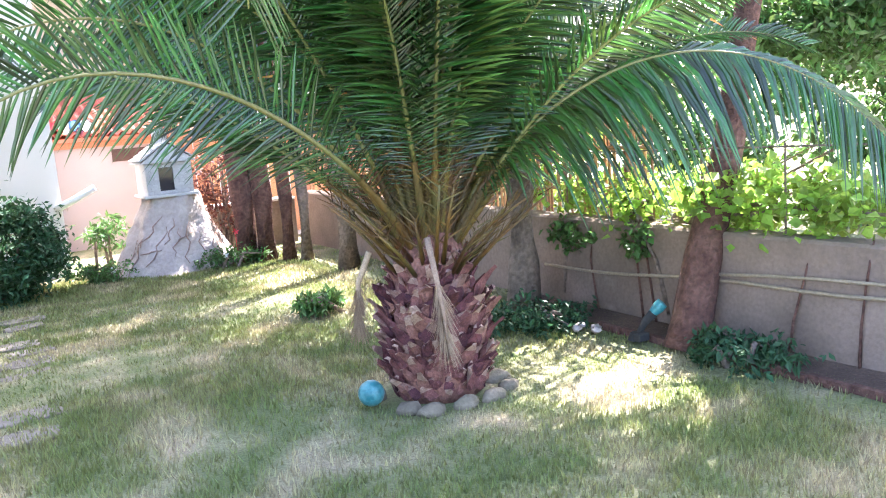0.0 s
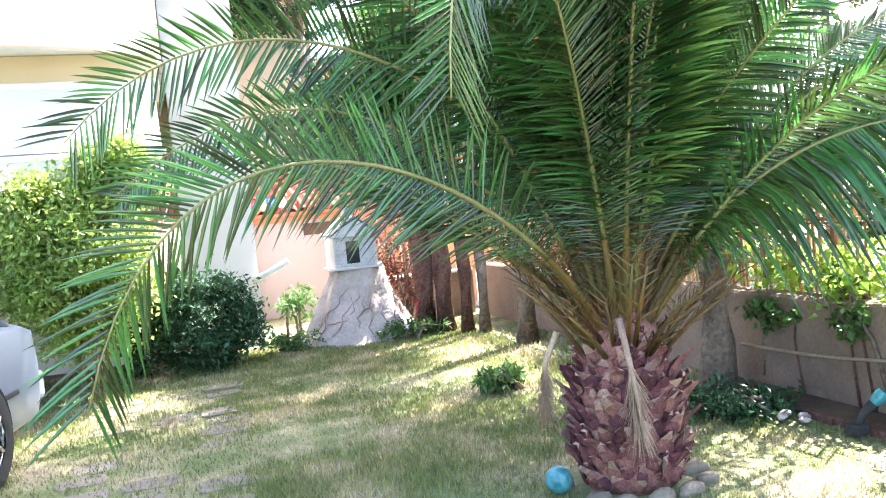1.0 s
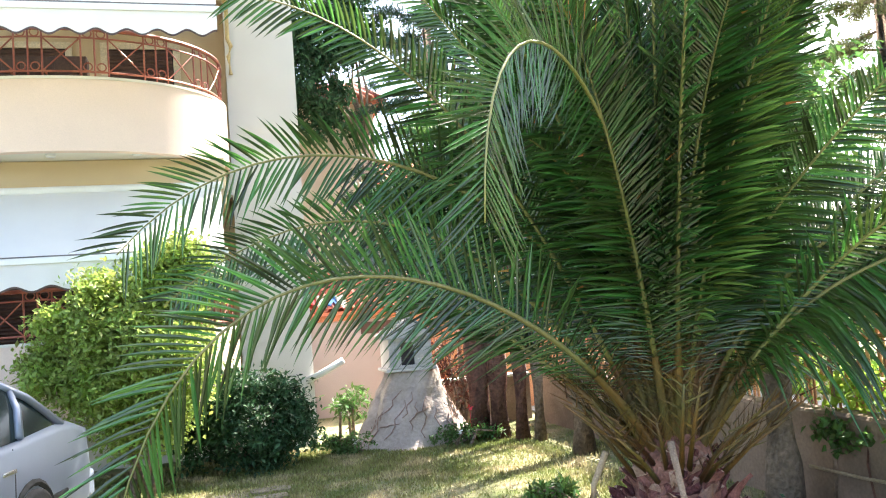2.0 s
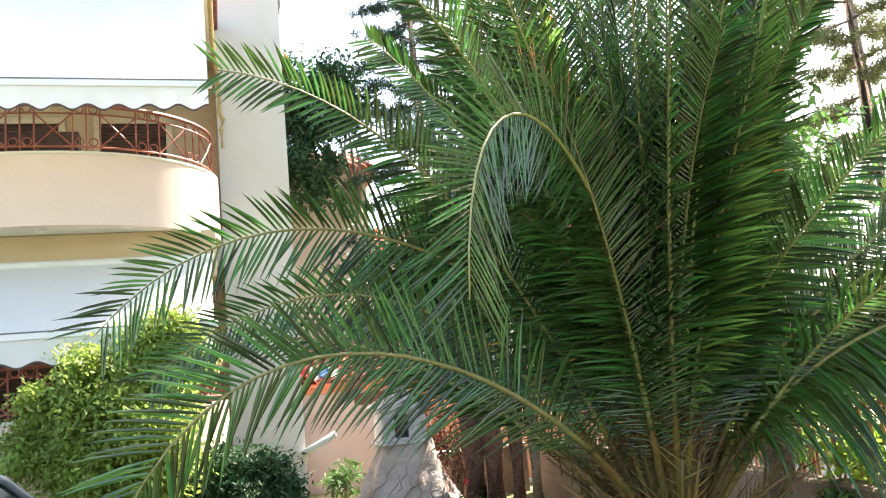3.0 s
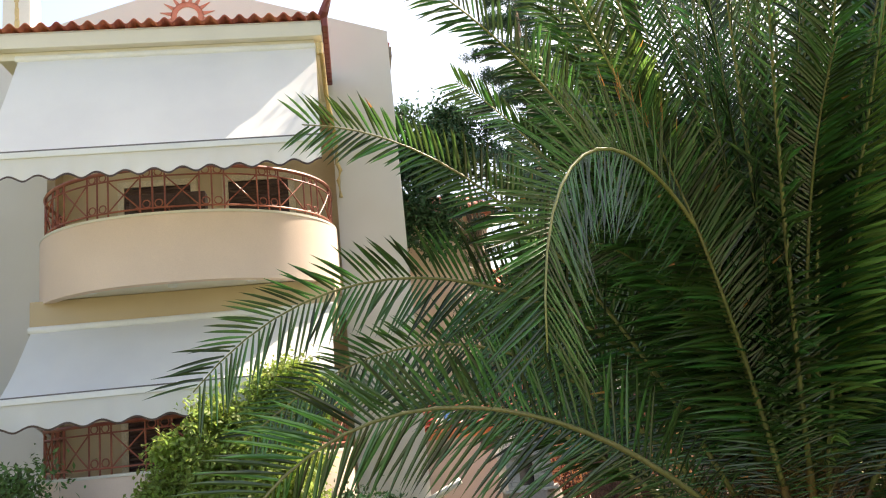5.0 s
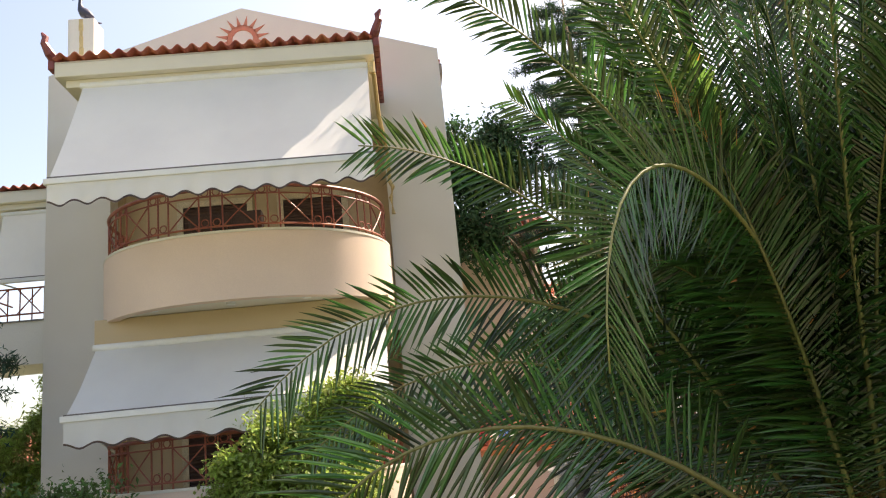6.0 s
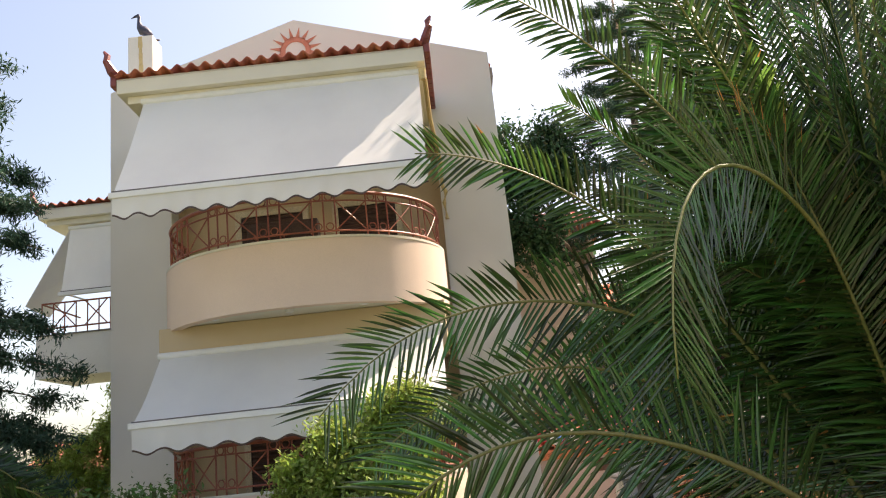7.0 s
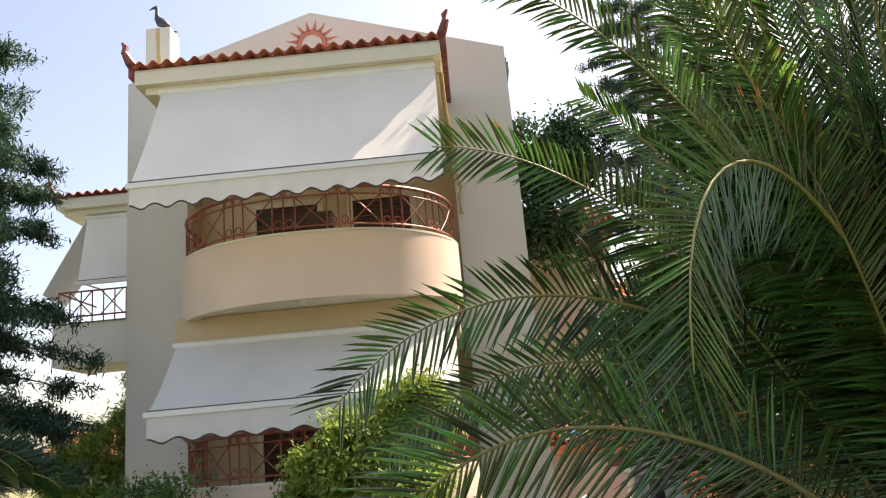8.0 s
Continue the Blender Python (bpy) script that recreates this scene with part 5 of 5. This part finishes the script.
shrub("hedge", (9.8, 11.0, 0), np.concatenate([clumps(R, (9.8, 9.0, 1.4), (0.8, 4.2, 1.6), 90, (0.2, 0.4), 0.2), clumps(R, (9.9, 16.0, 1.6), (0.9, 4.0, 1.9), 90, (0.2, 0.4), 0.2)]), 26000, 0.13, "leaf", "tall loose hedge beyond the lane", 46, aspect=0.5, cat="hedge", stems=14)
shrub("climber", (4.74, 7.35, 0.1), clumps(R, (4.73, 7.45, 0.62), (0.03, 0.20, 0.10), 14, (0.03, 0.06), 0.3), 130, 0.06, "leaf", "small climber hanging on the face of the wall", 37, aspect=0.8, cat="vine", stems=1)
shrub("climber", (4.76, 8.35, 0.1), clumps(R, (4.72, 8.2, 0.62), (0.05, 0.25, 0.12), 16, (0.04, 0.08), 0.3), 260, 0.06, "leaf", "leafy climber hanging on the face of the wall", 38, aspect=0.7, cat="vine", stems=1)
shrub("ground_plant", (4.1, 8.1, 0), clumps(R, (4.1, 8.0, 0.06), (0.45, 0.35, 0.07), 30, (0.06, 0.12), 0.3), 1500, 0.06, "darkleaf", "low dark ground cover at the tree foot", 39, cat="plant", stems=3)
shrub("ground_plant", (4.42, 6.35, 0), clumps(R, (4.42, 6.3, 0.07), (0.22, 0.35, 0.08), 24, (0.06, 0.12), 0.3), 1000, 0.06, "darkleaf", "low dark ground cover at the leaning tree", 40, cat="plant", stems=3)
shrub("weed", (3.1, 9.68, 0), clumps(R, (3.1, 9.68, 0.10), (0.26, 0.2, 0.05), 20, (0.04, 0.08), 0.3), 700, 0.09, "leaf", "clump of broad green weeds in the lawn", 41, aspect=0.3, cat="plant", stems=3)
shrub("bedding_plant", (3.3, 13.1, 0), clumps(R, (3.35, 13.15, 0.10), (0.5, 0.14, 0.10), 24, (0.05, 0.1), 0.3), 900, 0.06, "leaf", "low flowering plants at the rock foot", 42, cat="plant", stems=3)
shrub("bedding_plant", (1.9, 13.5, 0), clumps(R, (1.85, 13.45, 0.10), (0.42, 0.16, 0.12), 24, (0.05, 0.1), 0.3), 1000, 0.06, "leaf", "low green plants between shrub and rock", 43, cat="plant", stems=3)
shrub("plant", (2.05, 14.3, 0), clumps(R, (2.05, 14.3, 0.45), (0.24, 0.2, 0.22), 16, (0.08, 0.14), 0.3), 420, 0.10, "leaf", "leggy plant with olive leaves beside the rock", 44, aspect=0.35, cat="plant", stems=3)
shrub("shrub", (3.55, 14.2, 0), clumps(R, (3.6, 14.15, 0.95), (0.42, 0.3, 0.55), 30, (0.1, 0.2), 0.4), 1700, 0.07, "redleaf", "russet leaved shrub behind the rock", 45, cat="shrub", stems=8)
# blooms
for x, y, z, m, l in ((1.93, 13.35, 0.14, "flower", "white"), (3.22, 13.08, 0.16, "flower", "white"), (3.42, 13.2, 0.42, "redflower", "red"), (3.38, 13.15, 0.12, "flower", "white")):
    bm = bmesh.new()
    for k in range(6):
        a = k * math.pi / 3
        c = Vector((x, y, z))
        d = Vector((math.cos(a), -0.5, math.sin(a))).normalized()
        v = [bm.verts.new(c), bm.verts.new(c + d * 0.03 + Vector((0.012, 0, 0.01))), bm.verts.new(c + d * 0.05), bm.verts.new(c + d * 0.03 - Vector((0.012, 0, 0.01)))]
        bm.faces.new(v)
    tube(bm, [(x, y + 0.005, 0.0), (x, y + 0.005, z)], 0.004, 5)
    solid("flower", bm, m, l + " flower on a stalk by the rock", "flower")


def conifer(at, height, radius, z_low, mat, seed, label, n_branch=46, tufts=16):
    rs = np.random.RandomState(seed)
    t = thing("conifer_tree", at, label, "tree")
    bm = bmesh.new()
    x, y, z = at
    tube(bm, [(x, y, z - 0.05), (x + 0.05, y, z + height * 0.5), (x, y, z + height)], [0.22, 0.13, 0.02], 10, wobble=0.15)
    part("trunk", bm, "greybark", t, "", True)
    spots = []
    bm = bmesh.new()
    for k in range(n_branch):
        v = z_low + (0.97 - z_low) * (k + rs.rand()) / n_branch
        a = k * 2.39996 + rs.normal() * 0.2
        ln = radius * (1.03 - v) ** 0.42 * rs.uniform(0.75, 1.1)
        p0 = np.array([x, y, z + height * v])
        d = np.array([math.cos(a), math.sin(a), 0.12])
        pts = []
        for j in range(6):
            s = j / 5
            pts.append(p0 + d * ln * s + np.array([0, 0, -0.25 * ln * s * s]))
        tube(bm, [tuple(p) for p in pts], [0.03, 0.025, 0.02, 0.014, 0.009, 0.004], 5)
        for j in range(tufts):
            s = rs.uniform(0.2, 1.0)
            p = p0 + d * ln * s + np.array([0, 0, -0.25 * ln * s * s]) + rs.normal(size=3) * 0.11 * np.array([1, 1, 0.3])
            spots.append([*p, 0.12])
    part("limb", bm, "greybark", t, "", True)
    attach(new("crown", leaf_mesh("crown", spots, len(spots) * 95, 0.095, mat, rs, aspect=0.22)), t)
    return t


conifer((-6.25, 12.9, 0), 8.6, 2.5, 0.24, "needle", 51, "blue green cedar at the side of the garden", 84, 30)
conifer((5.2, 20.5, 0), 12.0, 2.6, 0.2, "needle", 52, "dark conifer behind the garden", 60, 18)
conifer((12.6, 15.2, 0), 11.0, 2.7, 0.25, "needlelit", 53, "tall conifer beyond the lane", 44, 20)
tree("tree", (3.6, 20.6, 0), [(3.6, 20.6, -0.05), (3.6, 20.6, 3.0), (3.7, 20.6, 5.6)], [0.2, 0.16, 0.09], np.concatenate([clumps(R, (2.9, 20.6, 8.0), (1.2, 1.1, 0.9), 70, (0.25, 0.45), 0.3), clumps(np.random.RandomState(8), (2.5, 20.4, 6.5), (1.1, 0.7, 0.95), 46, (0.2, 0.36), 0.2)]), 17000, 0.13, "darkleaf", "greybark", "dark leafy tree behind the outbuilding", 61, 10)


def small_palm(x, y, h, n, ln, seed):
    """A second palm, whose fronds alone come into view."""
    p = thing("palm_tree", (x, y, 0), "second palm with arching fronds beside the house", "palm tree")
    bm = bmesh.new()
    tube(bm, [(x, y, -0.05), (x, y, h)], [0.22, 0.18], 12, wobble=0.2)
    part("trunk", bm, "boot", p, "", True)
    rs = np.random.RandomState(seed)
    for k in range(n):
        a = k * 2.39996 + 0.4
        el = radians(rs.uniform(25, 80))
        o = np.array([math.cos(a), math.sin(a), 0])
        s = np.array([-math.sin(a), math.cos(a), 0])
        c = [np.array([0, h]), np.array([0.35 * ln * math.cos(el), h + 0.4 * ln * math.sin(el)]), np.array([0.8 * ln * math.cos(el) + 0.1, h + 0.65 * ln * math.sin(el)]), np.array([ln * (0.55 + 0.4 * math.cos(el)), h + ln * (0.55 * math.sin(el) - 0.2)])]

        def spine(u):
            r, z = bezier(c, u)
            return np.array([x, y, 0.0]) + o * r + np.array([0, 0, z])

        bm = bmesh.new()
        tube(bm, [tuple(spine(i / 14)) for i in range(15)], [0.02 * (1 - i / 15) + 0.004 for i in range(15)], 6)
        rib = part("frond", bm, "rachis", p, "arching palm frond", True)
        verts, faces = [], []
        for i in range(60):
            u = 0.2 + 0.79 * i / 60
            t = spine(min(1, u + 0.01)) - spine(u - 0.01)
            t /= np.linalg.norm(t)
            nrm = np.cross(s, t)
            for g in (-1, 1):
                d = t * 0.65 + (s * math.cos(1.0) + nrm * math.sin(1.0)) * g * 0.7 + np.array([0, 0, rs.uniform(-0.15, 0.15)])
                q = spine(u)
                w = nrm * 0.012
                l = 0.42 * (0.5 + 0.5 * math.sin(math.pi * (0.15 + 0.75 * u)))
                i0 = len(verts)
                verts += [q - w * 0.6, q + d * l * 0.5 + w, q + d * l, q + d * l * 0.5 - w]
                faces += [(i0, i0 + 1, i0 + 2), (i0, i0 + 2, i0 + 3)]
        me = bpy.data.meshes.new("foliage")
        me.from_pydata([tuple(v) for v in verts], [], faces)
        me.materials.append(M["frond"])
        tagged(attach(new("foliage", me), rib), kind="stuff")


small_palm(-5.25, 11.6, 1.55, 26, 1.75, 5)

# ---- the car ----
def car():
    c = thing("car", (-1.5, 8.0, 0), "parked silver saloon car with dark windows", "car")
    # body outline along its length: 0 at the tail, 4.5 at the nose
    side = [(0.02, 0.40), (0.0, 0.62), (0.06, 0.90), (0.30, 0.97), (0.62, 0.99), (1.25, 0.965), (2.9, 0.93), (3.3, 0.88), (4.1, 0.76), (4.45, 0.60), (4.5, 0.38), (4.4, 0.22), (0.12, 0.24)]
    w = 0.87
    place = pose(-1.49, 10.80, 0.0, 0, 0, 168) @ Matrix.Diagonal((1, 1, 1.09, 1))

    def P(l, lat, z):
        return place @ Vector((lat, l, z))

    def hull(outline, widths, mat, name, label):
        bm = bmesh.new()
        rings = []
        for lat, shrink in widths:
            cl, cz = 2.2, 0.6
            rings.append([bm.verts.new(P(cl + (l - cl) * (1 - shrink * 0.5), lat, cz + (z - cz) * (1 - shrink))) for l, z in outline])
        for a, b in zip(rings, rings[1:]):
            for k in range(len(outline)):
                j = (k + 1) % len(outline)
                bm.faces.new((a[k], a[j], b[j], b[k]))
        bm.faces.new(rings[0][::-1])
        bm.faces.new(rings[-1])
        bmesh.ops.recalc_face_normals(bm, faces=bm.faces[:])
        ob = part(name, bm, mat, c, label, True)
        return ob

    fine = []
    for (l0, z0), (l1, z1) in zip(side, side[1:] + side[:1]):
        n = max(1, int(math.dist((l0, z0), (l1, z1)) / 0.15))
        fine += [(l0 + (l1 - l0) * i / n, z0 + (z1 - z0) * i / n) for i in range(n)]
    body = hull(fine, [(-w, 0.14), (-w + 0.03, 0.05), (-w + 0.12, 0.0), (0, -0.03), (w - 0.12, 0.0), (w - 0.03, 0.05), (w, 0.14)], "carpaint", "body", "silver painted body")
    # cabin: pillars and roof
    cab0 = [(0.55, 0.97), (0.85, 1.20), (1.15, 1.36), (1.6, 1.42), (2.2, 1.42), (2.6, 1.36), (3.0, 1.16), (3.3, 0.92)]
    bm = bmesh.new()
    roof = [(l, z) for l, z in cab0 if z > 1.3]
    rows = []
    for l, z in [(1.08, 1.33)] + roof + [(2.68, 1.32)]:
        rows.append([bm.verts.new(P(l, lat, z + dz)) for lat, dz in ((-0.62, -0.05), (-0.55, 0.0), (-0.3, 0.03), (0, 0.04), (0.3, 0.03), (0.55, 0.0), (0.62, -0.05))])
    for a, b in zip(rows, rows[1:]):
        for k in range(6):
            bm.faces.new((a[k], a[k + 1], b[k + 1], b[k]))
    part("roof", bm, "carpaint", c, "", True)
    for s in (-1, 1):
        for pts in ([(0.50, 0.80, 0.97), (0.85, 0.70, 1.20), (1.10, 0.62, 1.31)], [(3.32, 0.80, 0.92), (3.0, 0.70, 1.16), (2.66, 0.62, 1.30)], [(1.86, 0.81, 0.95), (1.80, 0.72, 1.15), (1.76, 0.62, 1.36)], [(1.10, 0.62, 1.31), (1.6, 0.62, 1.375), (2.2, 0.62, 1.375), (2.66, 0.62, 1.30)], [(1.20, 0.81, 0.97), (1.05, 0.73, 1.14), (1.0, 0.64, 1.28)]):
            bm = bmesh.new()
            tube(bm, [P(l, s * lat, z) for l, lat, z in pts], 0.032, 6)
            part("pillar", bm, "carpaint", c, "", True)
    for s in (-1, 1):
        bm = bmesh.new()
        bm.faces.new([bm.verts.new(P(l, s * lat, z)) for l, lat, z in ((0.58, 0.80, 0.965), (1.86, 0.80, 0.95), (1.76, 0.62, 1.37), (1.15, 0.62, 1.33), (0.85, 0.69, 1.20))])
        part("side_window", bm, "carglass", c, "dark side window")
        bm = bmesh.new()
        bm.faces.new([bm.verts.new(P(l, s * lat, z)) for l, lat, z in ((1.87, 0.80, 0.95), (3.28, 0.80, 0.92), (2.66, 0.62, 1.31), (2.2, 0.62, 1.37), (1.77, 0.62, 1.37))])
        part("side_window", bm, "carglass", c, "dark side window")
    for rear in ((0.50, 0.985, 1.10, 1.33), (3.34, 0.93, 2.66, 1.32)):
        bm = bmesh.new()
        l0, z0, l1, z1 = rear
        bm.faces.new([bm.verts.new(P(l, lat, z)) for l, lat, z in ((l0, -0.74, z0), (l0, 0.74, z0), (l1, 0.6, z1), (l1, -0.6, z1))])
        part("windscreen", bm, "carglass", c, "dark screen")
    for s in (-1, 1):
        for l in (1.16, 3.74):
            bm = bmesh.new()
            prof = [(0.19, 0.30), (0.29, 0.315), (0.318, 0.30), (0.325, 0.2), (0.318, 0.10), (0.29, 0.085), (0.19, 0.10)]
            n = 28
            rings = [[bm.verts.new(P(l + r * math.cos(2 * math.pi * k / n), s * (w - 0.19 + o - 0.08), 0.32 + r * math.sin(2 * math.pi * k / n))) for k in range(n)] for r, o in prof]
            for a, b in zip(rings, rings[1:]):
                for k in range(n):
                    bm.faces.new((a[k], a[(k + 1) % n], b[(k + 1) % n], b[k]))
            wh = part("wheel", bm, "rubber", c, "black tyre on alloy rim", True)
            bm = bmesh.new()
            tube(bm, [P(l, s * (w - 0.10), 0.32), P(l, s * (w + 0.02), 0.32)], [0.05, 0.045], 10)
            for k in range(5):
                a = 2 * math.pi * k / 5
                tube(bm, [P(l, s * (w + 0.0), 0.32), P(l + 0.19 * math.cos(a), s * (w + 0.012), 0.32 + 0.19 * math.sin(a))], [0.03, 0.022], 6)
            tube(bm, [P(l + 0.195 * math.cos(2 * math.pi * k / 24), s * (w + 0.01), 0.32 + 0.195 * math.sin(2 * math.pi * k / 24)) for k in range(25)], 0.012, 6, False)
            part("rim", bm, "chrome", wh, "five-spoke alloy rim")
            bm = bmesh.new()
            tube(bm, [P(l + 0.35 * math.cos(math.pi * k / 12), s * (w - 0.005), 0.33 + 0.35 * math.sin(math.pi * k / 12)) for k in range(13)], 0.028, 6)
            part("wheel_arch", bm, "rubber", c, "dark wheel arch lip")
        bm = bmesh.new()
        box(bm, -0.012, 0.012, 0.10, 3.35, -0.018, 0.018, 0.006, place @ Matrix.Translation((s * (w + 0.004), 0.5, 0.52)))
        part("side_moulding", bm, "rubber", c, "dark rubber side strip")
        for l in (1.48, 2.45):
            bm = bmesh.new()
            box(bm, -0.018, 0.018, -0.09, 0.09, -0.013, 0.013, 0.008, place @ Matrix.Translation((s * (w - 0.005), l, 0.80)))
            part("door_handle", bm, "chrome", c, "silver door handle")
        for l in (1.40, 2.2, 3.15):
            bm = bmesh.new()
            tube(bm, [P(l, s * (w - 0.012), 0.93), P(l, s * (w + 0.001), 0.75), P(l + 0.02, s * (w + 0.001), 0.32)], 0.004, 4)
            part("door_gap", bm, "rubber", c)
        bm = bmesh.new()
        box(bm, -0.11, 0.11, -0.03, 0.03, -0.07, 0.07, 0.02, place @ Matrix.Translation((s * 0.66, 0.03, 0.80)))
        part("tail_lamp", bm, "redlens", c, "red tail lamp")
        bm = bmesh.new()
        box(bm, -0.09, 0.09, -0.05, 0.05, -0.06, 0.06, 0.025, place @ Matrix.Translation((s * 0.95, 2.95, 0.98)))
        part("door_mirror", bm, "carpaint", c)
    bm = bmesh.new()
    box(bm, -0.84, 0.84, -0.06, 0.10, -0.11, 0.11, 0.04, place @ Matrix.Translation((0, 0.0, 0.46)))
    part("bumper", bm, "carpaint", c)


car()

# ---- small things on the ground ----
rsf = random.Random(15)
for j in range(11):
    for i in range(3):
        x = -0.38 + 0.47 * i + rsf.uniform(-0.06, 0.06) + 0.03 * j
        y = 8.2 + 0.36 * j + rsf.uniform(-0.04, 0.04) + 0.05 * i
        if rsf.random() < 0.28:
            continue
        bm = bmesh.new()
        n = 12
        a, b, turn = 0.20 + rsf.uniform(-0.04, 0.02), 0.12 + rsf.uniform(-0.02, 0.02), rsf.uniform(-0.12, 0.12)
        pts = []
        for k in range(n):
            w = 2 * math.pi * k / n
            c, d = math.cos(w), math.sin(w)
            u, v = a * math.copysign(abs(c) ** 0.5, c) + rsf.uniform(-0.02, 0.02), b * math.copysign(abs(d) ** 0.5, d) + rsf.uniform(-0.015, 0.015)
            pts.append((x + u * math.cos(turn) - v * math.sin(turn), y + u * math.sin(turn) + v * math.cos(turn), -0.036))
        ngon_prism(bm, pts, (0, 0, 0.020 + rsf.uniform(0, 0.010)))
        bmesh.ops.bevel(bm, geom=bm.edges[:], offset=0.007, segments=1, affect="EDGES")
        solid("paving_stone", bm, "flag", "worn uneven flagstone sunk in the grass", "paving stone", "flagstones beside the car")

# garden spotlight leaning by the tree
spot = thing("garden_spotlight", (4.36, 7.1, 0), "black garden spotlight with teal cap beside the trunk", "garden light")
bm = bmesh.new()
tube(bm, [(4.36, 7.12, 0.0), (4.36, 7.12, 0.05)], [0.07, 0.05], 12)
box(bm, 4.30, 4.40, 7.04, 7.10, 0.0, 0.06, 0.01)
part("foot", bm, "rubber", spot)
bm = bmesh.new()
tube(bm, [(4.36, 7.12, 0.03), (4.40, 7.08, 0.13), (4.44, 7.04, 0.19)], [0.018, 0.028, 0.035], 10)
part("stem", bm, "rubber", spot)
bm = bmesh.new()
tube(bm, [(4.43, 7.05, 0.18), (4.47, 7.02, 0.23), (4.49, 7.0, 0.26)], [0.028, 0.044, 0.040], 14)
part("head", bm, "teal", spot, "teal plastic lamp head")
# light pebbles at the wall foot
for k in range(4):
    bm = bmesh.new()
    blob(bm, (4.28 + 0.07 * math.sin(k * 2.2), 7.55 + 0.07 * k - 0.1, 0.02), (0.042 + 0.012 * math.sin(k * 2.7), 0.035, 0.022), 0.8, 2, k + 40)
    solid("stone", bm, "rock", "pale stone at the wall foot", "stone", "pale stones by the wall", smooth=True)
# pale drain pipe stub at the house corner
bm = bmesh.new()
tube(bm, [(1.50, 14.36, 0.86), (1.72, 14.30, 0.96), (1.98, 14.22, 1.10)], 0.045, 12)
solid("drain_pipe", bm, "alu", "pale drain pipe stub at the house corner", "pipe", smooth=True)
